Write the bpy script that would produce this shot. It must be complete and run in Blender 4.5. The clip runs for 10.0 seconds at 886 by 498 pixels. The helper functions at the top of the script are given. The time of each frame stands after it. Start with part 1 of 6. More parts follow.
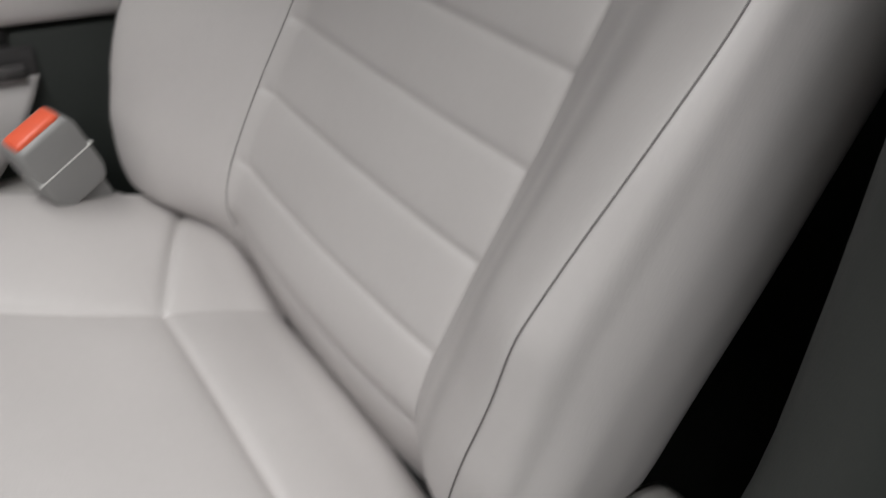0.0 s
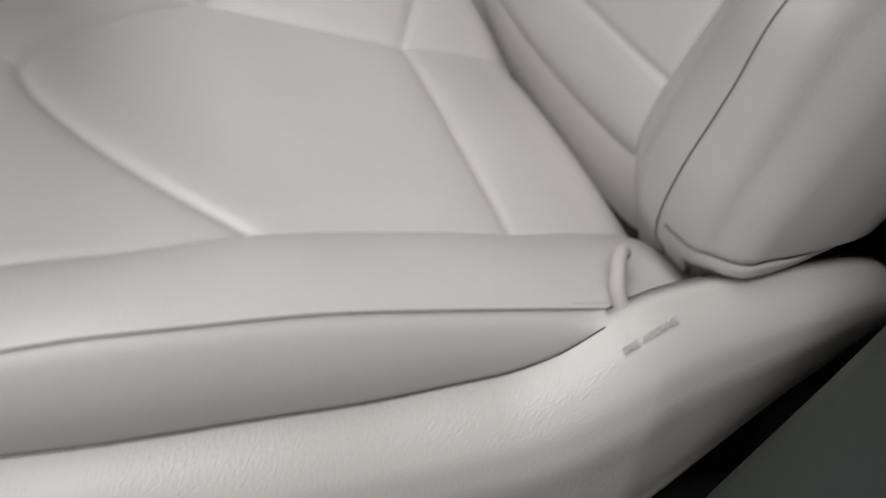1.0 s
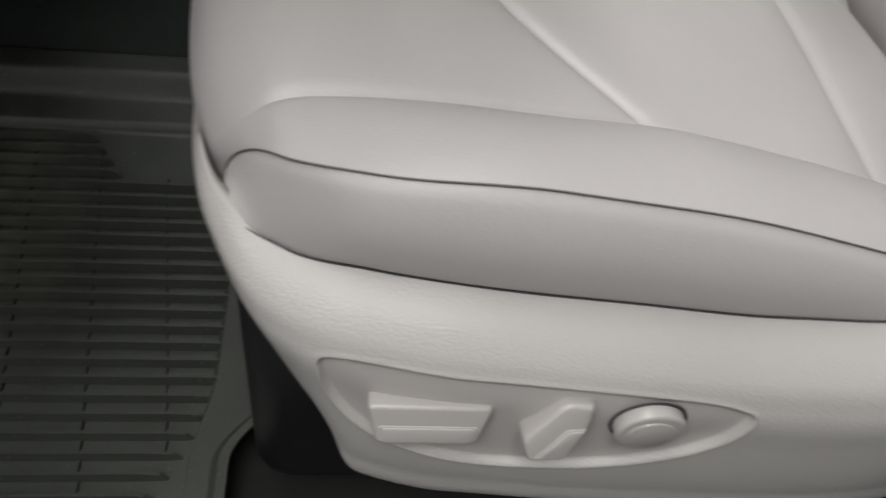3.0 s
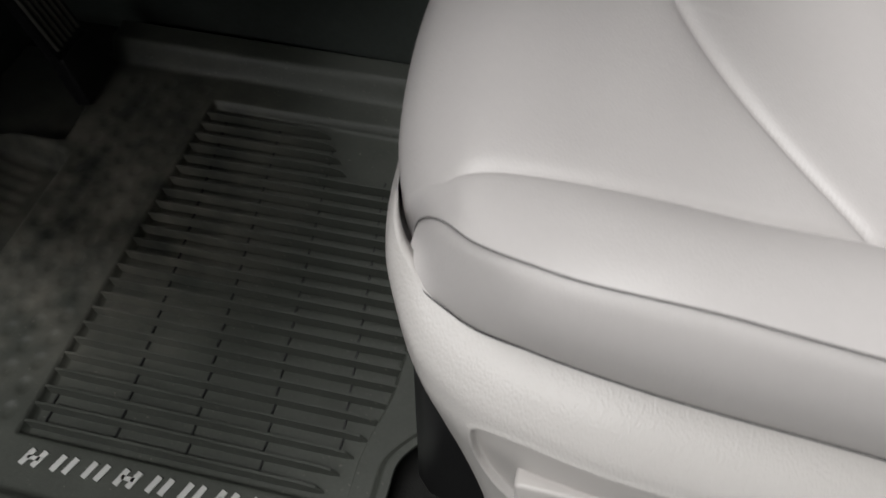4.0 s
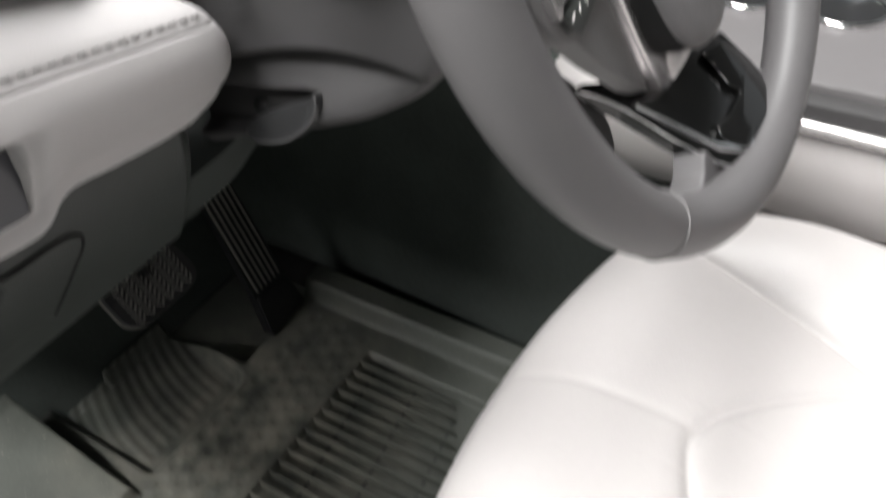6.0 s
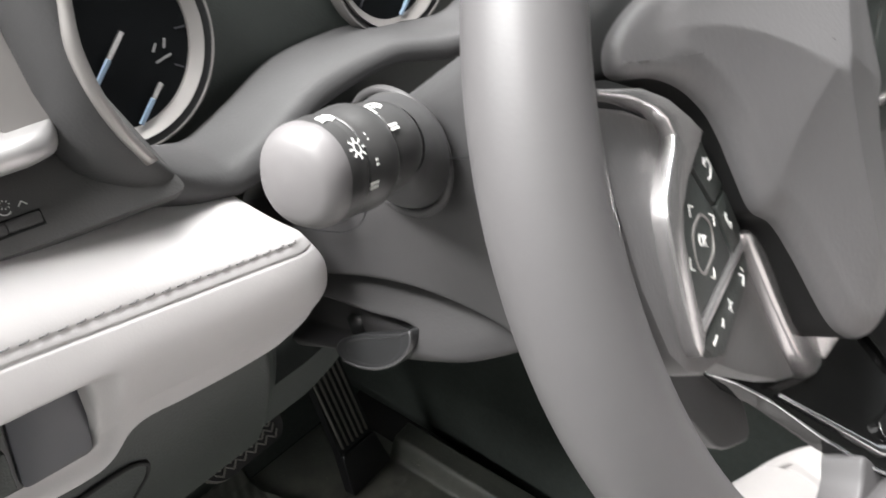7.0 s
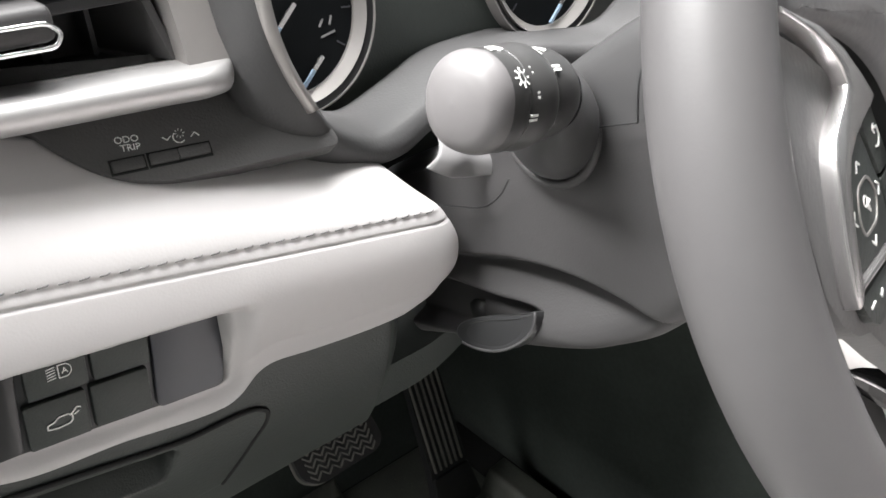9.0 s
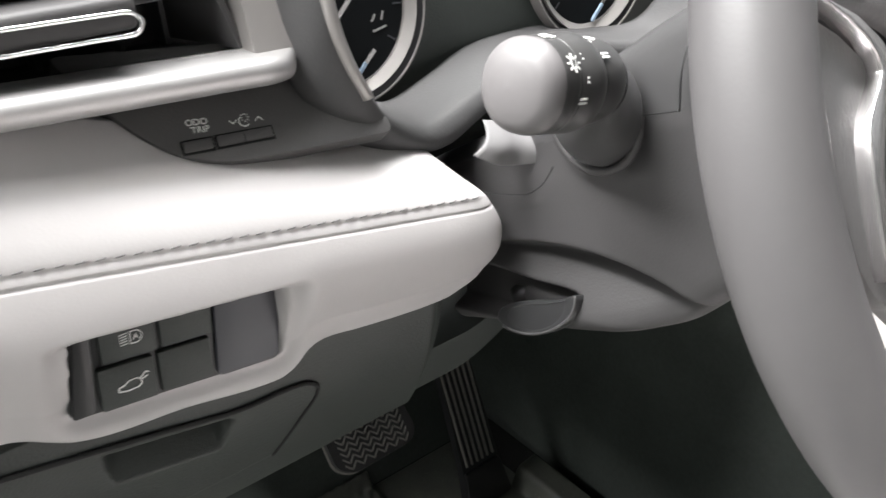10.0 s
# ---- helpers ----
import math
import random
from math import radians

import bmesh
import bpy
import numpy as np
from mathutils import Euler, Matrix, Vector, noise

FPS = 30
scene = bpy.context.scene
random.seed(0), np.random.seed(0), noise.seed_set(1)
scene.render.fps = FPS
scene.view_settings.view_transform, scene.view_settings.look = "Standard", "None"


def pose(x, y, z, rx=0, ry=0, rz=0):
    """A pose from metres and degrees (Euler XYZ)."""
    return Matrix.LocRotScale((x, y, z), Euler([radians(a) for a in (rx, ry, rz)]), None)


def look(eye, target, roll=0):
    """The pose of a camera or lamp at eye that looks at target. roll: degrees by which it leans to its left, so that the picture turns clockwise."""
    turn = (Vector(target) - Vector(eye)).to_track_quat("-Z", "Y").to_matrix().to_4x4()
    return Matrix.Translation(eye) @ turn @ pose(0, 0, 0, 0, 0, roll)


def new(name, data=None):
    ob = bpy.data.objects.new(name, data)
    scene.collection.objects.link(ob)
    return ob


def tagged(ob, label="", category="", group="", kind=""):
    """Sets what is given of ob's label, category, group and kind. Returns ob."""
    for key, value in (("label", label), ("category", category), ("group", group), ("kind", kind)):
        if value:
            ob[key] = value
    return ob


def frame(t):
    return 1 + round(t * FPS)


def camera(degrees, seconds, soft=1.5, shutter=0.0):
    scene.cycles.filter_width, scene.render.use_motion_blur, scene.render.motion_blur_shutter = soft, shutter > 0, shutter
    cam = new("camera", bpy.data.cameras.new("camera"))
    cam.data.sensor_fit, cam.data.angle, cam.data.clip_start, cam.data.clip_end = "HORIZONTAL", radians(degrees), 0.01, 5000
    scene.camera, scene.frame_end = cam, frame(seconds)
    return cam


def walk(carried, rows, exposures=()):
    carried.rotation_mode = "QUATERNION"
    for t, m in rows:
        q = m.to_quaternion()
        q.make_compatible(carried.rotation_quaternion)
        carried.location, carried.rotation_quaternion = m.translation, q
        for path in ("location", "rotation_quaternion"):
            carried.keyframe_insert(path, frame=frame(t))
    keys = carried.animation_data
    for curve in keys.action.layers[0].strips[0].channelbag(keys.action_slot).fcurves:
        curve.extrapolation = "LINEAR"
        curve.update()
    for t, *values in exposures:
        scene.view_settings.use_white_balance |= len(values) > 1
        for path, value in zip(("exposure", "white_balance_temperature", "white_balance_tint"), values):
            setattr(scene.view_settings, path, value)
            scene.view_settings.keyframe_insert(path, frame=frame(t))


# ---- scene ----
cam = camera(57.3, 10.0, 1.5, 0.5)
EXPOSURES = [(0, -0.85), (0.5, -0.8), (1, -0.92), (2.5, -0.95), (3.2, -0.9), (4.5, -0.6), (5, -0.5), (5.5, -0.15), (6, 0.7), (6.2, 0.95), (7.3, 1.3), (10, 1.4)]
PATH = [
    (0, (-0.097, -0.158, 0.759), (0.905, 1.177, -0.343), 4.4),
    (0.2, (-0.101, -0.174, 0.733), (0.784, 1.195, -0.426), 3.4),
    (0.4, (-0.111, -0.189, 0.716), (0.664, 1.189, -0.508), 3.1),
    (0.5, (-0.124, -0.194, 0.711), (0.621, 1.169, -0.548), 3.0),
    (1, (-0.151, -0.223, 0.679), (0.368, 1.151, -0.678), 3.5),
    (1.5, (-0.166, -0.234, 0.66), (0.231, 1.08, -0.795), 4.6),
    (2, (-0.156, -0.223, 0.662), (0.183, 1.009, -0.876), 6.4),
    (2.5, (-0.195, -0.228, 0.692), (0.051, 1.057, -0.821), 5.8),
    (3, (-0.317, -0.211, 0.661), (-0.063, 1.068, -0.856), 10.3),
    (3.2, (-0.326, -0.207, 0.663), (-0.18, 1.049, -0.887), 8.9),
    (4.3, (-0.287, -0.147, 0.719), (-0.641, 1.023, -0.863), -1.0),
    (4.5, (-0.278, -0.136, 0.738), (-0.671, 1.017, -0.849), -1.5),
    (5, (-0.226, -0.125, 0.783), (-0.716, 0.977, -0.812), -2.4),
    (5.5, (-0.201, -0.098, 0.851), (-0.833, 1.021, -0.681), -3.8),
    (5.6, (-0.193, -0.084, 0.872), (-0.872, 1.042, -0.635), -4.1),
    (5.9, (-0.201, -0.058, 0.894), (-1.01, 1.132, -0.496), -4.7),
    (6, (-0.200, -0.048, 0.901), (-1.057, 1.160, -0.444), -5.4),
    (6.2, (-0.208, -0.031, 0.913), (-1.137, 1.215, -0.346), -6.0),
    (7.3, (-0.249, 0.027, 0.928), (-1.458, 1.197, -0.154), -4.6),
    (7.5, (-0.246, 0.026, 0.926), (-1.486, 1.179, -0.139), -4.1),
    (8, (-0.232, 0.001, 0.921), (-1.526, 1.125, -0.11), -3.9),
    (8.5, (-0.237, -0.009, 0.908), (-1.572, 1.092, -0.095), -3.7),
    (9, (-0.238, -0.009, 0.895), (-1.617, 1.074, -0.068), -3.6),
    (9.5, (-0.233, -0.007, 0.889), (-1.645, 1.047, -0.059), -3.6),
    (10, (-0.226, -0.03, 0.895), (-1.653, 1.001, -0.053), -3.7),
]
walk(cam, [(t, look(eye, target, roll)) for t, eye, target, roll in PATH], EXPOSURES)

# ---- world and lamps ----
world = bpy.data.worlds.new("showroom_light")
scene.world = world
world.use_nodes = True
world.node_tree.nodes["Background"].inputs[0].default_value = (0.93, 0.97, 1.0, 1)
world.node_tree.nodes["Background"].inputs[1].default_value = 0.29


def ceiling_lamp(x, y, z, sx, sy, watts, tint=(1.0, 0.995, 0.985)):
    data = bpy.data.lights.new("ceiling_light", "AREA")
    data.shape, data.size, data.size_y, data.energy, data.color = "RECTANGLE", sx, sy, watts, tint
    ob = new("ceiling_light", data)
    ob.location = (x, y, z)
    return ob


ceiling_lamp(-1.0, -1.1, 2.6, 2.0, 0.5, 88)
ceiling_lamp(-2.6, -3.2, 2.7, 2.4, 0.8, 70)
ceiling_lamp(-0.8, 0.35, 2.75, 0.8, 2.2, 74)


# ---- materials ----
def material(name, color, rough=0.5, metal=0.0, grain=0.0, grain_scale=900.0, vary=0.06, vary_scale=9.0, coat=0.0, spots=0.0, kind="noise"):
    """Plain painted, moulded or leather surface with fine relief and slow tonal drift."""
    m = bpy.data.materials.new(name)
    m.use_nodes = True
    nt = m.node_tree
    bsdf = nt.nodes["Principled BSDF"]
    bsdf.inputs["Roughness"].default_value = rough
    bsdf.inputs["Metallic"].default_value = metal
    bsdf.inputs["Coat Weight"].default_value = coat
    coord = nt.nodes.new("ShaderNodeTexCoord")
    slow = nt.nodes.new("ShaderNodeTexNoise")
    slow.inputs["Scale"].default_value, slow.inputs["Detail"].default_value = vary_scale, 5
    nt.links.new(coord.outputs["Object"], slow.inputs["Vector"])
    fine = nt.nodes.new("ShaderNodeTexNoise")
    fine.inputs["Scale"].default_value, fine.inputs["Detail"].default_value = vary_scale * 18, 3
    nt.links.new(coord.outputs["Object"], fine.inputs["Vector"])
    add = nt.nodes.new("ShaderNodeMath")
    add.operation = "MULTIPLY_ADD"
    nt.links.new(fine.outputs["Fac"], add.inputs[0])
    add.inputs[1].default_value = 0.4
    nt.links.new(slow.outputs["Fac"], add.inputs[2])
    ramp = nt.nodes.new("ShaderNodeValToRGB")
    ramp.color_ramp.elements[0].position, ramp.color_ramp.elements[1].position = 0.4, 1.0
    ramp.color_ramp.elements[0].color = (*(c * (1 - vary) for c in color), 1)
    ramp.color_ramp.elements[1].color = (*(min(1, c * (1 + vary)) for c in color), 1)
    nt.links.new(add.outputs[0], ramp.inputs["Fac"])
    nt.links.new(ramp.outputs["Color"], bsdf.inputs["Base Color"])
    if spots:
        dust = nt.nodes.new("ShaderNodeTexNoise")
        dust.inputs["Scale"].default_value, dust.inputs["Detail"].default_value = 240, 4
        nt.links.new(coord.outputs["Object"], dust.inputs["Vector"])
        pick = nt.nodes.new("ShaderNodeMapRange")
        pick.inputs[1].default_value, pick.inputs[2].default_value = 0.66, 0.78
        nt.links.new(dust.outputs["Fac"], pick.inputs[0])
        cut = nt.nodes.new("ShaderNodeMath")
        cut.operation = "MULTIPLY"
        nt.links.new(pick.outputs[0], cut.inputs[0])
        cut.inputs[1].default_value = spots
        mix = nt.nodes.new("ShaderNodeMix")
        mix.data_type = "RGBA"
        nt.links.new(cut.outputs[0], mix.inputs[0])
        nt.links.new(ramp.outputs["Color"], mix.inputs[6])
        mix.inputs[7].default_value = (0.33, 0.31, 0.27, 1)
        nt.links.new(mix.outputs[2], bsdf.inputs["Base Color"])
    if grain:
        bump = nt.nodes.new("ShaderNodeBump")
        bump.inputs["Strength"].default_value, bump.inputs["Distance"].default_value = grain, 0.0006
        if kind == "cell":
            tex = nt.nodes.new("ShaderNodeTexVoronoi")
            tex.feature = "SMOOTH_F1"
            nt.links.new(tex.outputs["Distance"], bump.inputs["Height"])
        else:
            tex = nt.nodes.new("ShaderNodeTexNoise")
            tex.inputs["Detail"].default_value = 3
            nt.links.new(tex.outputs["Fac"], bump.inputs["Height"])
        tex.inputs["Scale"].default_value = grain_scale
        nt.links.new(coord.outputs["Object"], tex.inputs["Vector"])
        nt.links.new(bump.outputs["Normal"], bsdf.inputs["Normal"])
        rmap = nt.nodes.new("ShaderNodeMapRange")
        rmap.inputs[3].default_value, rmap.inputs[4].default_value = rough - 0.06, rough + 0.08
        nt.links.new(slow.outputs["Fac"], rmap.inputs[0])
        nt.links.new(rmap.outputs[0], bsdf.inputs["Roughness"])
    return m


LEATHER = material("pale_grey_leather", (0.535, 0.510, 0.503), 0.41, grain=0.20, grain_scale=620, kind="cell", vary=0.035)
LEATHER_DASH = material("pale_grey_dash_leather", (0.50, 0.482, 0.482), 0.44, grain=0.08, grain_scale=900, kind="cell", vary=0.03)
SHIELD = material("pale_grey_moulded_plastic", (0.515, 0.492, 0.476), 0.38, grain=0.50, grain_scale=620, kind="cell", vary=0.03)
SWITCH = material("pale_grey_satin_plastic", (0.485, 0.46, 0.445), 0.28, vary=0.02)
SEAM = material("dark_seam_thread", (0.06, 0.057, 0.057), 0.8, vary=0.1)
THREAD = material("grey_thread", (0.13, 0.125, 0.125), 0.7, vary=0.1)
CARPET = material("black_carpet", (0.055, 0.064, 0.058), 0.95, grain=1.0, grain_scale=500, vary=0.3)
FLOORCARPET = material("deep_black_carpet", (0.016, 0.016, 0.015), 0.95, grain=1.0, grain_scale=500, vary=0.35)
RUBBER = material("black_rubber_mat", (0.070, 0.075, 0.065), 0.48, grain=0.3, grain_scale=700, vary=0.25, vary_scale=14, spots=0.55)
DARK = material("charcoal_plastic", (0.031, 0.036, 0.033), 0.50, grain=0.35, grain_scale=900, kind="cell", vary=0.12)
GREY = material("mid_grey_plastic", (0.050, 0.048, 0.049), 0.54, grain=0.12, grain_scale=900, kind="cell", vary=0.06)
TRIPGREY = material("warm_charcoal_plastic", (0.062, 0.060, 0.060), 0.50, grain=0.3, grain_scale=900, kind="cell", vary=0.08)
# stalk plastic with the shaded side's darkness in its colour
GREYSMOOTH = material("shaded_grey_plastic", (0.048, 0.047, 0.047), 0.36, vary=0.03)
GAITER = material("grey_soft_gaiter", (0.19, 0.185, 0.188), 0.45, grain=0.1, vary=0.08)
CLOTH = material("fuzzy_pale_cloth", (0.50, 0.46, 0.45), 0.9, grain=0.9, grain_scale=900, vary=0.1)
RIM = material("grey_wheel_leather", (0.098, 0.094, 0.096), 0.48, grain=0.04, grain_scale=800, kind="cell", vary=0.05)
GREYDARK = material("dark_satin_grip_plastic", (0.028, 0.028, 0.029), 0.30, vary=0.08)
COLLAR = material("grey_collar_plastic", (0.052, 0.051, 0.052), 0.60, grain=0.2, grain_scale=700, kind="cell", vary=0.05)
GREYGLOSS = material("satin_dark_grey_plastic", (0.060, 0.059, 0.060), 0.34, vary=0.05)
HUB = material("grained_hub_plastic", (0.128, 0.124, 0.126), 0.50, grain=0.30, grain_scale=420, vary=0.05)
# flat black for joints, and for the shade painted round the hub
DEEP = material("gap_and_shade_black", (0.004, 0.004, 0.004), 0.8, vary=0.0)
SOFTSEAM = material("soft_grey_seam", (0.20, 0.19, 0.187), 0.8, vary=0.1)
STALK = material("smooth_light_grey_plastic", (0.14, 0.133, 0.135), 0.46, vary=0.03)
BLACK = material("black_satin_plastic", (0.016, 0.016, 0.017), 0.35, vary=0.1)
SLATE = material("blue_black_blank_plastic", (0.050, 0.051, 0.060), 0.36, vary=0.05)
GLOSS = material("piano_black", (0.006, 0.006, 0.006), 0.09, vary=0.0)
SATIN = material("satin_silver_plastic", (0.62, 0.60, 0.60), 0.26, metal=0.85, vary=0.03)
BARSILVER = material("matt_silver_paint", (0.46, 0.45, 0.45), 0.38, metal=0.6, vary=0.03)
DULLSILVER = material("dull_silver_paint", (0.37, 0.352, 0.34), 0.40, metal=0.6, vary=0.04)
CHROME = material("chrome", (0.85, 0.85, 0.86), 0.08, metal=1.0, vary=0.0)
STEEL = material("worn_pedal_metal", (0.26, 0.25, 0.23), 0.40, metal=0.25, vary=0.15, vary_scale=30)
WHITE = material("white_print", (0.80, 0.80, 0.78), 0.5, vary=0.03)
PALEPRINT = material("dull_pale_moulding", (0.62, 0.62, 0.60), 0.5, vary=0.1)
ORANGE = material("orange_red_release_button", (0.85, 0.13, 0.06), 0.38, vary=0.04)
BUCKLEGREY = material("grey_buckle_plastic", (0.30, 0.30, 0.295), 0.45, grain=0.2, vary=0.05)
DIAL = material("dark_dial_face", (0.006, 0.007, 0.008), 0.55, vary=0.1)
DIAL.node_tree.nodes["Principled BSDF"].inputs["Specular IOR Level"].default_value = 0.12
NEEDLE = material("pale_blue_needle", (0.30, 0.40, 0.52), 0.25, vary=0.05)
WALLPAINT = material("pale_wall_paint", (0.55, 0.56, 0.55), 0.8, vary=0.05, vary_scale=2)
CONCRETE = material("grey_concrete", (0.25, 0.25, 0.24), 0.7, vary=0.15, vary_scale=3)


def add_dust(m, centre, radius, color, amount):
    """A trodden patch of pale dust round a place, broken up by noise."""
    nt = m.node_tree
    bsdf = nt.nodes["Principled BSDF"]
    under = bsdf.inputs["Base Color"].links[0].from_socket
    coord = nt.nodes.new("ShaderNodeNewGeometry")
    away = nt.nodes.new("ShaderNodeVectorMath")
    away.operation = "DISTANCE"
    nt.links.new(coord.outputs["Position"], away.inputs[0])
    away.inputs[1].default_value = centre
    fall = nt.nodes.new("ShaderNodeMapRange")
    fall.inputs[1].default_value, fall.inputs[2].default_value = radius, radius * 0.2
    nt.links.new(away.outputs["Value"], fall.inputs[0])
    cloud = nt.nodes.new("ShaderNodeTexNoise")
    cloud.inputs["Scale"].default_value, cloud.inputs["Detail"].default_value = 22, 8
    nt.links.new(coord.outputs["Position"], cloud.inputs["Vector"])
    pick = nt.nodes.new("ShaderNodeMapRange")
    pick.inputs[1].default_value, pick.inputs[2].default_value, pick.inputs[4].default_value = 0.32, 0.72, amount
    nt.links.new(cloud.outputs["Fac"], pick.inputs[0])
    both = nt.nodes.new("ShaderNodeMath")
    both.operation = "MULTIPLY"
    nt.links.new(fall.outputs[0], both.inputs[0])
    nt.links.new(pick.outputs[0], both.inputs[1])
    mix = nt.nodes.new("ShaderNodeMix")
    mix.data_type = "RGBA"
    nt.links.new(both.outputs[0], mix.inputs[0])
    nt.links.new(under, mix.inputs[6])
    mix.inputs[7].default_value = (*color, 1)
    nt.links.new(mix.outputs[2], bsdf.inputs["Base Color"])


add_dust(RUBBER, (-0.83, 0.35, 0.0), 0.28, (0.30, 0.28, 0.235), 0.95)


# ---- mesh helpers ----
def curve(x, pts):
    """Smooth interpolation through (x, value) pairs."""
    px = np.array([p[0] for p in pts], float)
    py = np.array([p[1] for p in pts], float)
    m = np.gradient(py, px)
    d = np.diff(py) / np.diff(px)
    for i in range(1, len(px) - 1):
        if d[i - 1] * d[i] <= 0:
            m[i] = 0
    x = np.clip(np.asarray(x, float), px[0], px[-1])
    i = np.clip(np.searchsorted(px, x) - 1, 0, len(px) - 2)
    h = px[i + 1] - px[i]
    t = (x - px[i]) / h
    return (2 * t**3 - 3 * t**2 + 1) * py[i] + (t**3 - 2 * t**2 + t) * h * m[i] + (-2 * t**3 + 3 * t**2) * py[i + 1] + (t**3 - t**2) * h * m[i + 1]


def path_curve(t, pts):
    """Points along a smooth line through pts, t from 0 to 1 by length."""
    pts = np.array(pts, float)
    s = np.r_[0, np.cumsum(np.linalg.norm(np.diff(pts, axis=0), axis=1))]
    return np.stack([curve(np.asarray(t) * s[-1], list(zip(s, pts[:, k]))) for k in range(pts.shape[1])], -1)


def smooth01(x):
    x = np.clip(x, 0, 1)
    return x * x * (3 - 2 * x)


def thing(name, label, category, at=(0, 0, 0), group="", kind=""):
    ob = new(name)
    ob.location = at
    ob.empty_display_size = 0.05
    return tagged(ob, label, category, group, kind)


def hang(ob, parent):
    if parent is not None:
        ob.parent = parent
        if parent.parent is None:
            ob.matrix_parent_inverse = Matrix.Translation(parent.location).inverted()
    return ob


def piece(name, verts, faces, mat, parent=None, label="", smooth=True, kind="", category="", normals=None):
    me = bpy.data.meshes.new(name)
    me.from_pydata([tuple(map(float, v)) for v in verts], [], [tuple(map(int, f)) for f in faces])
    me.update()
    if normals is None:
        bm = bmesh.new()
        bm.from_mesh(me)
        bmesh.ops.recalc_face_normals(bm, faces=bm.faces)
        bm.to_mesh(me)
        bm.free()
    me.materials.append(mat)
    if smooth:
        me.polygons.foreach_set("use_smooth", [True] * len(me.polygons))
    if normals is not None:
        me.normals_split_custom_set_from_vertices([tuple(map(float, n)) for n in normals])
    ob = new(name, me)
    hang(ob, parent)
    return tagged(ob, label, category, kind=kind)


def sheet_normals(V):
    """Vertex normals of a sheet (nu x nv x 3)."""
    n = np.cross(np.gradient(V, axis=0), np.gradient(V, axis=1))
    return (n / np.maximum(np.linalg.norm(n, axis=-1, keepdims=True), 1e-9)).reshape(-1, 3)


def bpart(name, bm, mat, parent=None, label="", smooth=True, kind="", category=""):
    bmesh.ops.recalc_face_normals(bm, faces=bm.faces)
    me = bpy.data.meshes.new(name)
    bm.to_mesh(me)
    bm.free()
    me.materials.append(mat)
    if smooth:
        me.polygons.foreach_set("use_smooth", [True] * len(me.polygons))
        me.set_sharp_from_angle(angle=radians(38))
    ob = new(name, me)
    hang(ob, parent)
    return tagged(ob, label, category, kind=kind)


def grid_faces(nu, nv, wrap_u=False, wrap_v=False):
    i = np.arange(nu if wrap_u else nu - 1)[:, None]
    j = np.arange(nv if wrap_v else nv - 1)[None, :]
    a, b = i * nv + j, ((i + 1) % nu) * nv + j
    c, d = ((i + 1) % nu) * nv + (j + 1) % nv, i * nv + (j + 1) % nv
    return np.stack([a, b, c, d], -1).reshape(-1, 4)


def select(verts, faces, keep):
    faces = faces[keep]
    used, inv = np.unique(faces, return_inverse=True)
    return (verts[used], inv.reshape(faces.shape)) if not isinstance(verts, tuple) else (*(v[used] for v in verts), inv.reshape(faces.shape))


def backed(P, offset):
    """A sheet P (nu x nv x 3) closed into a solid by a copy of itself moved by offset."""
    nu, nv = P.shape[:2]
    v = np.concatenate([P.reshape(-1, 3), (P + np.array(offset)).reshape(-1, 3)])
    f = grid_faces(nu, nv)
    n = nu * nv
    edge = [i * nv for i in range(nu)][::-1] + list(range(nv)) + [i * nv + nv - 1 for i in range(nu)] + [(nu - 1) * nv + j for j in range(nv)][::-1]
    rim = [(a, b, b + n, a + n) for a, b in zip(edge, edge[1:] + edge[:1]) if a != b]
    return v, [tuple(q) for q in f] + [tuple(q[::-1] + n) for q in f] + rim


def tube(points, radius, sides=12, closed=False, cap=True):
    P = np.array(points, float)
    n = len(P)
    r = np.broadcast_to(np.asarray(radius, float), (n,))
    T = np.roll(P, -1, 0) - np.roll(P, 1, 0)
    if not closed:
        T[0], T[-1] = P[1] - P[0], P[-1] - P[-2]
    T /= np.linalg.norm(T, axis=1)[:, None]
    up = np.array([0, 0, 1.0]) if abs(T[0][2]) < 0.9 else np.array([0, 1.0, 0])
    A = np.zeros_like(P)
    for i in range(n):
        a = up - (up @ T[i]) * T[i]
        A[i] = a / np.linalg.norm(a)
        up = A[i]
    B = np.cross(T, A)
    th = np.linspace(0, 2 * np.pi, sides, endpoint=False)
    V = P[:, None] + r[:, None, None] * (np.cos(th)[None, :, None] * A[:, None] + np.sin(th)[None, :, None] * B[:, None])
    f = [tuple(q) for q in grid_faces(n, sides, wrap_u=closed, wrap_v=True)]
    v = V.reshape(-1, 3)
    if cap and not closed:
        f += [tuple(range(sides))[::-1], tuple(range((n - 1) * sides, n * sides))]
    return v, f


def prism(outline, frame_at, depth, bevel=0.0, segs=2):
    """A plate: an outline of (a, b) pairs in the plane of frame_at (4x4: a, b, outward), raised by depth, its front edge rounded."""
    bm = bmesh.new()
    low = [bm.verts.new((a, b, 0)) for a, b in outline]
    face = bm.faces.new(low)
    res = bmesh.ops.extrude_face_region(bm, geom=[face])
    top = [g for g in res["geom"] if isinstance(g, bmesh.types.BMVert)]
    bmesh.ops.translate(bm, verts=top, vec=(0, 0, depth))
    if bevel:
        edges = [e for e in bm.edges if all(v in set(top) for v in e.verts)]
        bmesh.ops.bevel(bm, geom=edges, offset=bevel, segments=segs, profile=0.5, affect="EDGES", clamp_overlap=True)
    bmesh.ops.transform(bm, matrix=frame_at, verts=bm.verts)
    return bm


